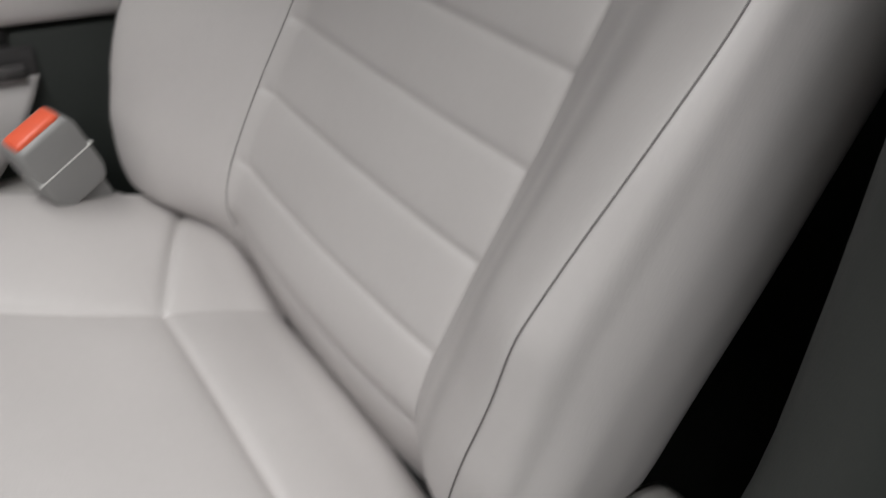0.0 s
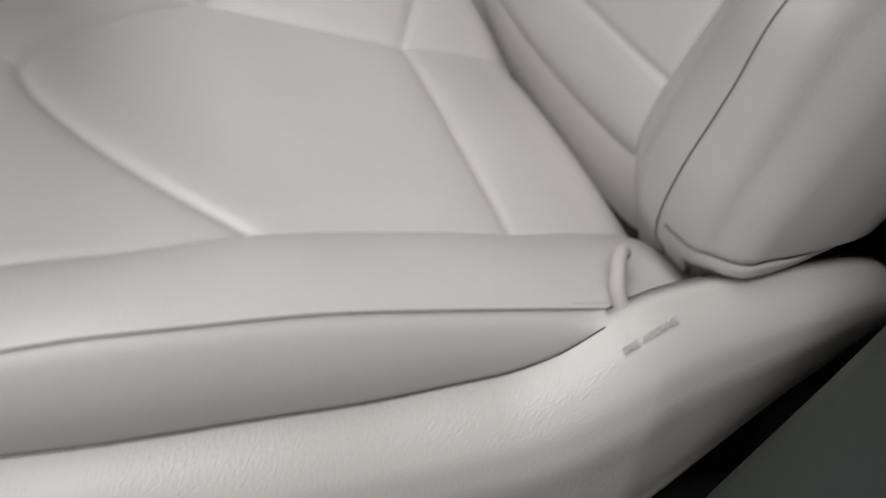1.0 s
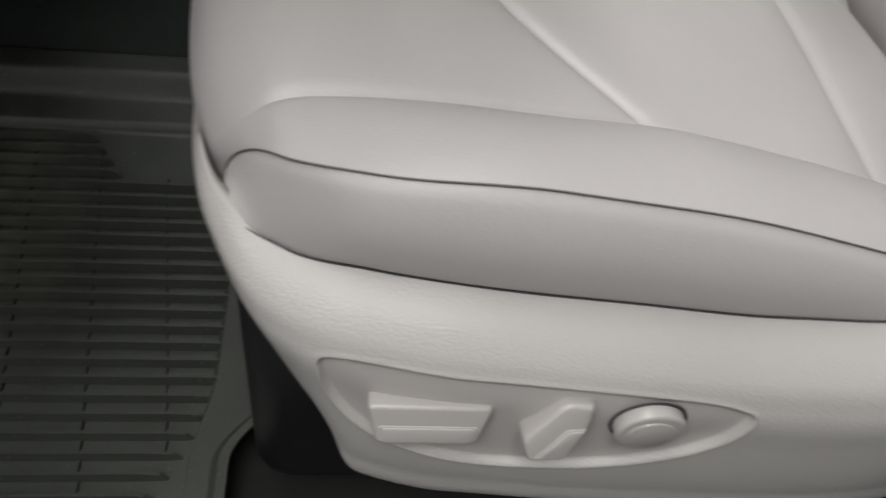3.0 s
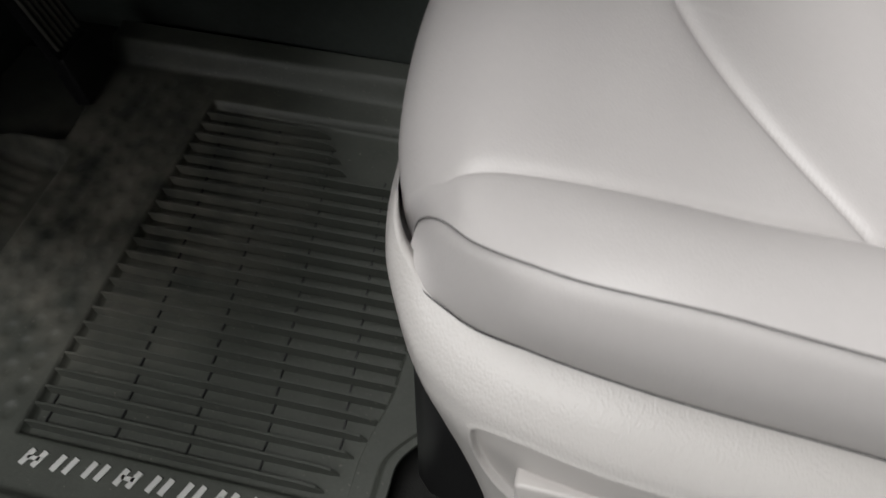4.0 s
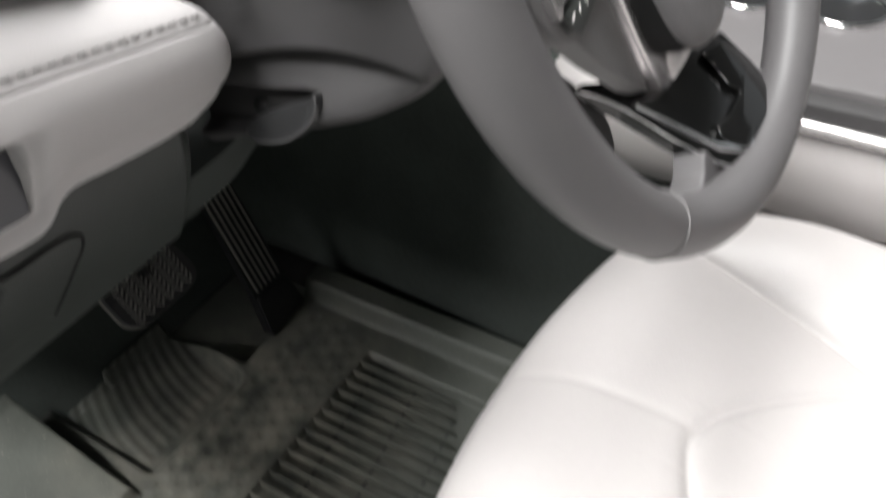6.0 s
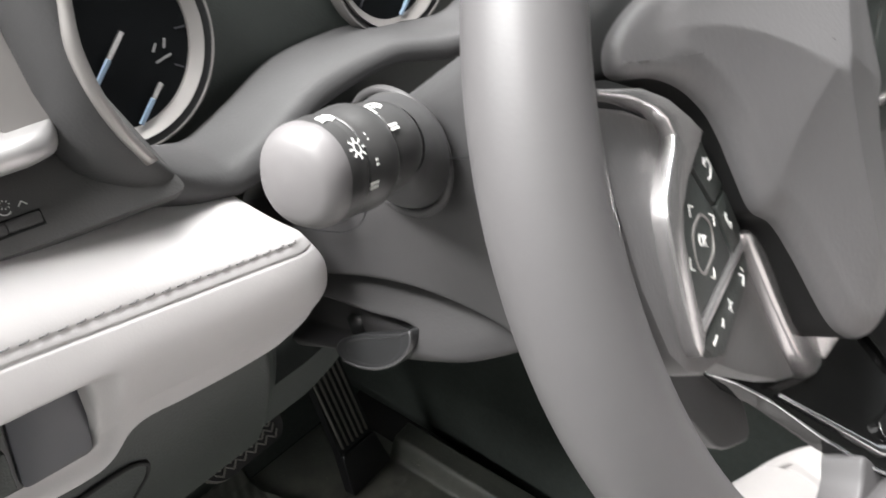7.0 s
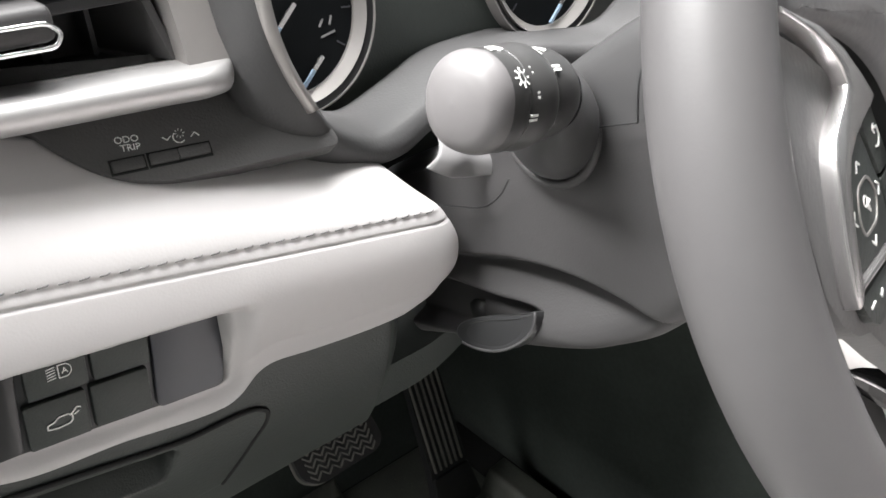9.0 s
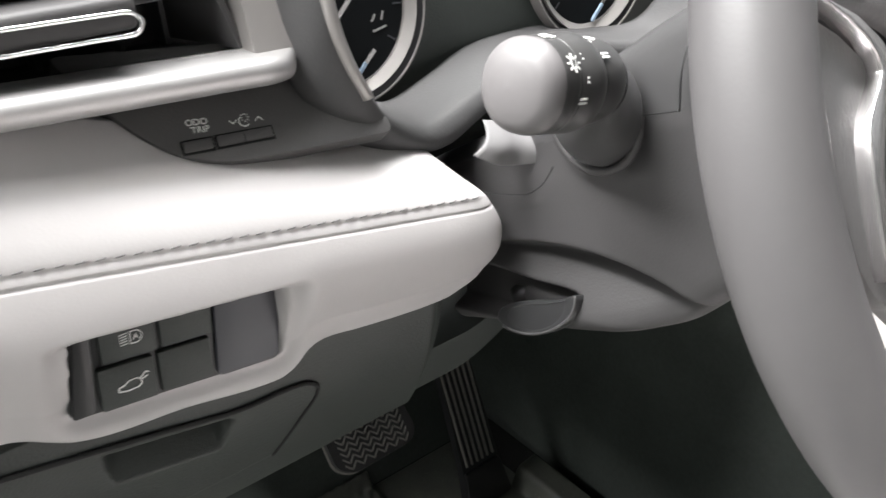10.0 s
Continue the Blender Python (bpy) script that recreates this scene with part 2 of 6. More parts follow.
def box(x0, x1, y0, y1, z0, z1, bevel=0.0, segs=2):
    bm = bmesh.new()
    bmesh.ops.create_cube(bm, size=1)
    bmesh.ops.transform(bm, matrix=Matrix.Translation(((x0 + x1) / 2, (y0 + y1) / 2, (z0 + z1) / 2)) @ Matrix.Diagonal((x1 - x0, y1 - y0, z1 - z0, 1)), verts=bm.verts)
    if bevel:
        bmesh.ops.bevel(bm, geom=list(bm.edges), offset=bevel, segments=segs, profile=0.5, affect="EDGES", clamp_overlap=True)
    return bm


def axes(origin, a, b):
    """A frame with axes a, b and their normal."""
    a, b = Vector(a).normalized(), Vector(b)
    n = a.cross(b).normalized()
    b = n.cross(a)
    m = Matrix((a, b, n)).transposed().to_4x4()
    m.translation = origin
    return m


def rounded(pts, r, n=5):
    """An outline with its corners rounded to radius r."""
    out, k = [], len(pts)
    for i in range(k):
        p, a, b = Vector(pts[i]), Vector(pts[i - 1]), Vector(pts[(i + 1) % k])
        da, db = (a - p), (b - p)
        rr = min(r, da.length * 0.45, db.length * 0.45)
        s, e = p + da.normalized() * rr, p + db.normalized() * rr
        for j in range(n + 1):
            t = j / n
            q = s * (1 - t) ** 2 + p * 2 * t * (1 - t) + e * t * t
            out.append((q.x, q.y))
    return out


def closed_curve(pts, n=64):
    """A smooth closed outline through pts."""
    P = np.array(pts, float)
    k = len(P)
    out = []
    for i in range(n):
        s = i / n * k
        j, t = int(s), s - int(s)
        p0, p1, p2, p3 = P[(j - 1) % k], P[j % k], P[(j + 1) % k], P[(j + 2) % k]
        out.append(tuple(0.5 * (2 * p1 + (p2 - p0) * t + (2 * p0 - 5 * p1 + 4 * p2 - p3) * t**2 + (3 * p1 - p0 - 3 * p2 + p3) * t**3)))
    return out


def lettering(name, text, size, at, mat, parent, depth=0.0003, align="CENTER"):
    cu = bpy.data.curves.new(name, "FONT")
    cu.body, cu.size, cu.extrude, cu.align_x, cu.align_y = text, size, depth, align, "CENTER"
    tmp = new(name, cu)
    me = bpy.data.meshes.new_from_object(tmp.evaluated_get(bpy.context.evaluated_depsgraph_get()))
    bpy.data.objects.remove(tmp)
    me.transform(at)
    me.materials.clear()
    me.materials.append(mat)
    ob = new(name, me)
    return hang(ob, parent)


def bars(name, quads, at, mat, parent, depth=0.0004):
    """Thin printed strokes: each (x0, y0, x1, y1, width) in the plane of at."""
    v, f = [], []
    for x0, y0, x1, y1, w in quads:
        d = Vector((x1 - x0, y1 - y0))
        nrm = Vector((-d.y, d.x)).normalized() * w / 2
        c = [Vector((x0, y0)) + nrm, Vector((x1, y1)) + nrm, Vector((x1, y1)) - nrm, Vector((x0, y0)) - nrm]
        k = len(v)
        v += [tuple(at @ Vector((p.x, p.y, depth))) for p in c] + [tuple(at @ Vector((p.x, p.y, 0))) for p in c]
        f += [(k, k + 1, k + 2, k + 3), (k, k + 1, k + 5, k + 4), (k + 1, k + 2, k + 6, k + 5), (k + 2, k + 3, k + 7, k + 6), (k + 3, k, k + 4, k + 7)]
    return piece(name, v, f, mat, parent, smooth=False)


# ---- setting ----
def setting(name, bm, mat, label, smooth=False):
    return bpart(name, bm, mat, None, label, smooth, "structure")


setting("floor", box(-1.25, 1.6, -0.06, 1.55, -0.08, -0.046), FLOORCARPET, "black carpeted car floor")
setting("firewall", box(-1.25, -1.18, -0.06, 1.55, -0.046, 0.95), CARPET, "dark carpeted firewall behind the pedals")
setting("toe_board", prism([(-1.20, -0.046), (-1.09, -0.046), (-1.20, 0.22)], axes((0, -0.06, 0), (1, 0, 0), (0, 0, 1)), -1.60), CARPET, "sloping dark carpeted toe board")
setting("sill_trim", box(-1.25, 1.2, -0.16, -0.035, -0.05, 0.055, 0.012, 3), DARK, "black plastic door sill trim", True)
setting("ground", box(-6, 6, -7, 6, -0.52, -0.48), CONCRETE, "grey concrete showroom ground")
setting("wall_showroom", box(-6, 6, -7.1, -7.0, -0.5, 3.2), WALLPAINT, "pale painted showroom wall")
# unseen wall, added to keep light off surfaces that face rearwards
setting("rear_light_block", box(3.4, 3.5, -7.0, 6, -0.48, 3.2), WALLPAINT, "unseen plain wall that blocks light from behind the car")
setting("ceiling", box(-6, 6, -7.1, 6, 3.2, 3.25), WALLPAINT, "pale showroom ceiling")
setting("roof", box(-0.15, 1.6, 0.0, 1.50, 1.18, 1.22, 0.01), WALLPAINT, "pale grey car roof lining")
setting("wall_passenger_side", box(-1.25, 1.6, 1.50, 1.56, -0.05, 0.80), DARK, "dark passenger side door panel")
# unseen panel, added so light enters only by the front door opening
setting("door_light_block", box(0.52, 1.36, -0.10, -0.04, -0.05, 1.18), DARK, "unseen dark rear door panel that blocks side light")
setting("wall_rear", box(1.3, 1.36, -0.05, 1.55, -0.05, 0.95), DARK, "dark rear seat bulkhead")


# pillar trim beside the backrest
def pillar_trim():
    h = np.linspace(0, 1, 40)
    a = np.linspace(0, 1, 24)
    H, A = np.meshgrid(h, a, indexing="ij")
    z = 0.02 + 1.13 * H
    front = curve(z, [(0.0, 0.0), (0.1, 0.02), (0.22, 0.050), (0.28, 0.080), (0.36, 0.122), (0.41, 0.145), (0.45, 0.160), (0.50, 0.166), (0.57, 0.166), (0.65, 0.163), (0.75, 0.165), (1.2, 0.20)])
    x = front + 0.30 * A
    y = -0.075 + 0.055 * np.sqrt(np.clip(1 - (1 - np.clip(A / 0.18, 0, 1)) ** 2, 0, 1)) - 0.05 * (1 - H) * 0.3
    v, f = backed(np.stack([x, y, z], -1), (0.01, -0.10, 0))
    piece("pillar_trim", v, f, DARK, None, "charcoal plastic pillar trim beside the backrest", kind="structure")


pillar_trim()
setting("pillar_inner_trim", box(0.335, 0.56, -0.05, 0.02, -0.04, 1.18, 0.012, 3), DARK, "charcoal inner pillar trim", True)

# ---- driver seat ----
YC = 0.32
seat = thing("driver_seat", "pale grey leather driver seat with quilted backrest and power switches", "car seat", (-0.1, YC, 0.0))

TOP = [(0.23, 0.225), (0.175, 0.240), (0.152, 0.262), (0.133, 0.286), (0.10, 0.2975), (0.04, 0.312), (-0.10, 0.345), (-0.20, 0.367), (-0.28, 0.381), (-0.34, 0.385), (-0.382, 0.377), (-0.412, 0.358), (-0.422, 0.337), (-0.416, 0.305), (-0.400, 0.27), (-0.385, 0.23), (-0.37, 0.15)]
EDGE = [(-0.445, 0.128), (-0.41, 0.113), (-0.397, 0.099), (-0.385, 0.088), (-0.367, 0.079), (-0.345, 0.0735), (-0.328, 0.070), (-0.29, 0.060), (-0.21, 0.053), (-0.10, 0.052), (0.06, 0.050), (0.17, 0.062), (0.24, 0.07)]
RISE = [(-0.44, 0.0), (-0.40, 0.001), (-0.36, 0.001), (-0.325, 0.003), (-0.29, 0.009), (-0.21, 0.025), (-0.15, 0.030), (-0.05, 0.032), (0.06, 0.027), (0.17, 0.02), (0.24, 0.015)]
VALLEY = [(-0.445, 0.1375), (-0.41, 0.1275), (-0.392, 0.1225), (-0.378, 0.1235), (-0.325, 0.129), (-0.26, 0.134), (-0.19, 0.139), (-0.128, 0.149), (0.04, 0.150), (0.24, 0.150)]
INNER = [(-0.44, 0.540), (-0.37, 0.535), (-0.25, 0.503), (-0.12, 0.465), (0.04, 0.420), (0.17, 0.40)]
SKIRT_Y = [(-0.405, 0.134), (-0.392, 0.113), (-0.377, 0.088), (-0.347, 0.069), (-0.30, 0.057), (-0.257, 0.050), (-0.15, 0.043), (-0.05, 0.040), (0.02, 0.038), (0.058, 0.040), (0.32, 0.045)]
SKIRT_Z = [(-0.405, 0.345), (-0.392, 0.343), (-0.377, 0.337), (-0.347, 0.328), (-0.30, 0.326), (-0.257, 0.325), (-0.15, 0.319), (-0.07, 0.313), (-0.02, 0.313), (0.02, 0.320), (0.058, 0.337), (0.10, 0.344), (0.20, 0.334), (0.27, 0.312), (0.32, 0.262)]


def bump_of(r, e):
    amp = e + 0.004 * smooth01(e / 0.02)
    s = np.where(r > 0.25, 1 - np.clip((r - 0.25) / 0.75, 0, 1) ** 2.1, 1 - (1 - r / 0.25) ** 2 * np.where(amp > 1e-5, (amp - e) / np.maximum(amp, 1e-5), 0))
    return amp * s


def cushion():
    nu = 340
    P = path_curve(np.linspace(0, 1, nu), TOP)
    X, Z = P[:, 0][:, None], P[:, 1][:, None]
    w = smooth01((-0.33 - X) / 0.09)
    y0 = curve(X, EDGE)
    y1 = 0.645 - y0
    ya = np.clip(curve(X, VALLEY), y0 + 0.004, None)
    yb = np.clip(curve(X, INNER), None, y1 - 0.004)
    # columns follow the two long seams
    la, lb, lc = np.linspace(0, 1, 56)[None, :], np.linspace(0, 1, 150)[None, 1:], np.linspace(0, 1, 56)[None, 1:]
    Y = np.concatenate([y0 + (ya - y0) * (1 - (1 - la) ** 1.15), ya + (yb - ya) * lb, yb + (y1 - yb) * lc], 1)
    nv = Y.shape[1]
    x = X + w * (0.60 * (Y - 0.335) ** 2 + 1.2 * np.clip(0.2 - Y, 0, 1) ** 2)
    yo, yi = ya + 0 * Y, yb + 0 * Y
    e = curve(X, RISE) + 0 * Y
    r_out = np.clip((Y - y0) / np.maximum(yo - y0, 1e-4), 0, 1)
    r_in = np.clip((y1 - Y) / np.maximum(y1 - yi, 1e-4), 0, 1)
    z = Z + bump_of(r_out, e) + bump_of(r_in, e)
    mid = np.clip((Y - yo) / np.maximum(yi - yo, 1e-4), 0, 1)
    z += 0.007 * np.sin(np.pi * mid) * smooth01((x + 0.42) / 0.1)
    # seams
    tip = -0.258 + 0.130 * (np.abs(Y - 0.327) / np.where(Y < 0.327, 0.177, 0.140)) ** 1.58
    on_top = smooth01((z - 0.30) / 0.03)
    d_out = np.abs(Y - yo)
    d_in = np.abs(Y - yi)
    inside = (Y > yo - 0.003) & (Y < yi + 0.003)
    d_tip = np.where(inside & (x < 0.04), np.abs(x - tip) * np.where(np.abs(Y - 0.327) < 0.03, 1.0, 0.76), 1)
    d_rear = np.where(inside, np.abs(x - 0.040), 1)
    d_mid = np.where(x < -0.262, np.abs(Y - 0.335 - 0.05 * (x + 0.26)), 1)
    d_ear = np.where((Y > yi) & (x > 0.03), np.abs((x - 0.040) - 0.45 * (Y - yi)) * 0.9, 1)
    away = 0.25 + 0.75 * smooth01((X + 0.40) / 0.05)
    for d, deep, soft, fine in ((d_out, 0.0028 * away, 0.010, 0.0024 * away), (d_in, 0.004, 0.010, 0.002), (d_tip, 0.0050, 0.008, 0.0020), (d_rear, 0.009, 0.009, 0.003), (d_mid, 0.0008, 0.006, 0.0006), (d_ear, 0.005, 0.007, 0.0025)):
        z -= on_top * (deep * np.exp(-d / soft) + fine * np.exp(-((d / 0.0040) ** 2)))
    # slow hand-made unevenness of the cover
    z += 0.0012 * np.sin(Y * 31 + x * 17) * np.sin(x * 23 - Y * 9) * on_top
    V = np.stack([x, Y, z], -1)
    # the bolster's edge sweeps round the front corner in one line
    n = 14
    for col, way in ((0, 1), (-1, -1)):
        E = np.pad(V[:, col], ((n, n), (0, 0)), mode="edge")
        soft = sum(E[i : i + nu] for i in range(2 * n + 1)) / (2 * n + 1)
        move = (soft - V[:, col]) * (smooth01((-0.30 - X) / 0.03) * smooth01((Z - 0.30) / 0.03))
        fade = np.exp(-((np.arange(nv) / 22.0) ** 2))[::way]
        V = V + move[:, None] * fade[None, :, None]
    F = grid_faces(nu, nv)
    ctr = V.reshape(-1, 3)[F].mean(1)
    cx, cy = ctr[:, 0], ctr[:, 1]
    region = np.zeros(len(F), int)
    tipc = -0.258 + 0.130 * (np.abs(cy - 0.327) / np.where(cy < 0.327, 0.177, 0.140)) ** 1.58
    region[(cx > tipc)] = 1
    region[(cx > 0.040)] = 2
    colf = np.tile(np.arange(nv - 1), nu - 1)
    region[(colf < 55) & (cx > -0.385)] = 3
    region[(colf >= nv - 56) & (cx > -0.40)] = 4
    names = [("cushion_front", LEATHER), ("cushion_insert", LEATHER), ("cushion_rear_strip", LEATHER), ("cushion_bolster", LEATHER), ("cushion_bolster", LEATHER)]
    flat = V.reshape(-1, 3), sheet_normals(V)
    if flat[1][nv * 100 + 100][2] < 0:
        flat = flat[0], flat[1] * -1
        F = F[:, ::-1]
    for k, (name, mat) in enumerate(names):
        vv, nn, ff = select(flat, F, region == k)
        piece(name, vv, ff, mat, seat, normals=nn)
    return V[:, 0], V[:, -1]


def side_skirt(edge, mirror=False):
    keep = (edge[:, 0] < 0.064) & (edge[:, 2] > 0.325) & (edge[:, 0] > -0.398)
    top = edge[keep]
    order = np.argsort(top[:, 0])
    top = top[order]
    xs = top[:, 0]
    low = np.stack([xs, curve(xs, SKIRT_Y), np.minimum(curve(xs, SKIRT_Z), top[:, 2] - 0.001)], -1)
    if mirror:
        low[:, 1] = 0.645 - low[:, 1]
    t = np.linspace(0, 1, 26)[None, :, None]
    S = top[:, None] * (1 - t) + low[:, None] * t
    fat = np.sin(np.pi * t[..., 0]) ** 0.7
    h = (top[:, 2] - low[:, 2])[:, None]
    S[..., 1] += (-1 if not mirror else 1) * fat * h * 0.16
    # ease the corner near the front
    n = 24
    P = np.pad(S, ((n, n), (0, 0), (0, 0)), mode="edge")
    soft = sum(P[i : i + len(S)] for i in range(2 * n + 1)) / (2 * n + 1)
    ease = fat * smooth01((-0.30 - S[..., 0]) / 0.03) * smooth01((np.arange(len(S))[:, None] - 2) / 14)
    S[..., :2] += (soft - S)[..., :2] * ease[..., None]
    lip = np.exp(-((t[..., 0] * h / 0.004) ** 2))
    S[..., 1] -= (-1 if not mirror else 1) * lip * 0.0025
    v, f = backed(S, (0, 0.02 if not mirror else -0.02, 0))
    piece("bolster_skirt", v, f, LEATHER, seat)
    # dark line where the cover meets the moulded shield
    pts = low + np.array([0, -0.0008 if not mirror else 0.0008, -0.0006])
    v, f = tube(pts[::3], 0.0007, 6)
    piece("lower_seam", v, f, SEAM, seat, "thin dark gap line")
    pts = top + np.array([0, -0.0004 if not mirror else 0.0004, 0.0002])
    v, f = tube(pts[::2], 0.0005, 6)
    piece("upper_seam", v, f, SOFTSEAM, seat, "thin dark seam line")


out_edge, in_edge = cushion()
side_skirt(out_edge)
side_skirt(in_edge, True)
# turned-in hem behind the shield and the tip of the bolster
for rim, way in ((out_edge, 1), (in_edge, -1)):
    t = np.linspace(0, 1, 8)[None, :, None]
    v, f = backed(rim[:, None] + t * np.array([0.010, way * 0.014, -0.05]), (0.004, way * 0.004, 0))
    piece("cover_hem", v, f, LEATHER, seat)
bpart("seat_base", box(-0.38, 0.28, 0.07, 0.575, 0.02, 0.270, 0.03, 3), BLACK, seat, "dark seat frame under the cushion")

# moulded side shield with its sunken switch field
FIELD = closed_curve([(-0.318, 0.294), (-0.25, 0.2925), (-0.19, 0.2895), (-0.13, 0.2845), (-0.094, 0.278), (-0.0795, 0.268), (-0.092, 0.240), (-0.125, 0.219), (-0.175, 0.207), (-0.235, 0.206), (-0.285, 0.222), (-0.314, 0.248), (-0.326, 0.278)], 120)


def outline_gap(px, pz, outline):
    """Distance from points to a closed outline, negative inside."""
    O = np.array(outline)
    A, B = O, np.roll(O, -1, 0)
    best = np.full(px.shape, 9.0)
    inside = np.zeros(px.shape, bool)
    for (ax, az), (bx, bz) in zip(A, B):
        dx, dz = bx - ax, bz - az
        t = np.clip(((px - ax) * dx + (pz - az) * dz) / (dx * dx + dz * dz + 1e-12), 0, 1)
        best = np.minimum(best, np.hypot(px - ax - t * dx, pz - az - t * dz))
        cross = ((az > pz) != (bz > pz)) & (px < (bx - ax) * (pz - az) / (bz - az + 1e-12) + ax)
        inside ^= cross
    return np.where(inside, -best, best)


# plan line of the shield's upper edge: x, y, height, lower edge, share of the bulge
RAIL = [(0.32, 0.060, 0.262, 0.215, 0.5), (0.27, 0.052, 0.312, 0.185, 0.6), (0.20, 0.045, 0.334, 0.165, 0.75), (0.10, 0.042, 0.344, 0.137, 0.9), (0.058, 0.040, 0.337, 0.130, 1.0), (0.02, 0.038, 0.320, 0.130, 1.0), (-0.02, 0.039, 0.313, 0.125, 1.0), (-0.07, 0.041, 0.313, 0.124, 1.0), (-0.15, 0.043, 0.319, 0.127, 1.0), (-0.22, 0.047, 0.3235, 0.131, 1.0), (-0.257, 0.050, 0.325, 0.134, 1.0), (-0.30, 0.058, 0.326, 0.146, 1.0), (-0.347, 0.069, 0.328, 0.176, 0.80), (-0.377, 0.088, 0.340, 0.212, 0.42), (-0.392, 0.114, 0.346, 0.232, 0.25), (-0.405, 0.175, 0.325, 0.215, 0.2), (-0.414, 0.25, 0.295, 0.22, 0.2), (-0.417, 0.33, 0.280, 0.22, 0.2)]
BULGE = [(0, 0.024), (0.08, 0.037), (0.25, 0.042), (0.6, 0.044), (0.80, 0.041), (0.90, 0.031), (0.96, 0.016), (1.0, 0.0)]


def shield():
    ns, nz = 720, 190
    s = np.linspace(0, len(RAIL) - 1, ns)
    x, y, zt, zb, k = (curve(s, [(i, p[c]) for i, p in enumerate(RAIL)]) for c in range(5))
    T = np.stack([np.gradient(x), np.gradient(y)], -1)
    T /= np.linalg.norm(T, axis=1)[:, None]
    n = np.stack([T[:, 1], -T[:, 0]], -1)
    n *= np.where(n[:, 1] + 0.3 * n[:, 0] > 0, -1, 1)[:, None]
    t = np.linspace(0, 1, nz)[None, :]
    o = curve(t, BULGE) * k[:, None]
    # the tail turns in under the backrest
    o = o - 0.030 * smooth01((x - 0.05) / 0.2)[:, None] * (1 - t) ** 0.8
    X, Y = x[:, None] + n[:, :1] * o, y[:, None] + n[:, 1:] * o
    X = X + 0.055 * (1 - t) ** 1.3 * smooth01((-0.295 - X) / 0.085)
    Z = zb[:, None] * (1 - t) + zt[:, None] * t
    g = outline_gap(X, Z, FIELD)
    Y = Y + 0.0050 * smooth01((0.0005 - g) / 0.0035) - 0.0010 * np.exp(-((g / 0.002) ** 2))
    V = np.stack([X, Y, Z], -1)
    v, f = backed(V, (0.0, 0.010, 0))
    ob = piece("side_shield", v, f, SHIELD, seat, "grained pale grey plastic side cover")
    # the sunken field is moulded smooth
    ob.data.materials.append(SWITCH)
    mid = np.zeros(len(ob.data.polygons) * 3)
    ob.data.polygons.foreach_get("center", mid)
    mid = mid.reshape(-1, 3)
    inside = outline_gap(mid[:, 0], mid[:, 2], FIELD) < -0.0028
    ob.data.polygons.foreach_set("material_index", inside.astype(int).tolist())
    return ob, V.reshape(-1, 3)


side_shield, SHIELDV = shield()


# the three power switches
def on_shield(x, z):
    near = np.hypot(SHIELDV[:, 0] - x, SHIELDV[:, 2] - z) + np.where(SHIELDV[:, 1] > 0.1, 1, 0)
    return float(SHIELDV[np.argmin(near), 1])


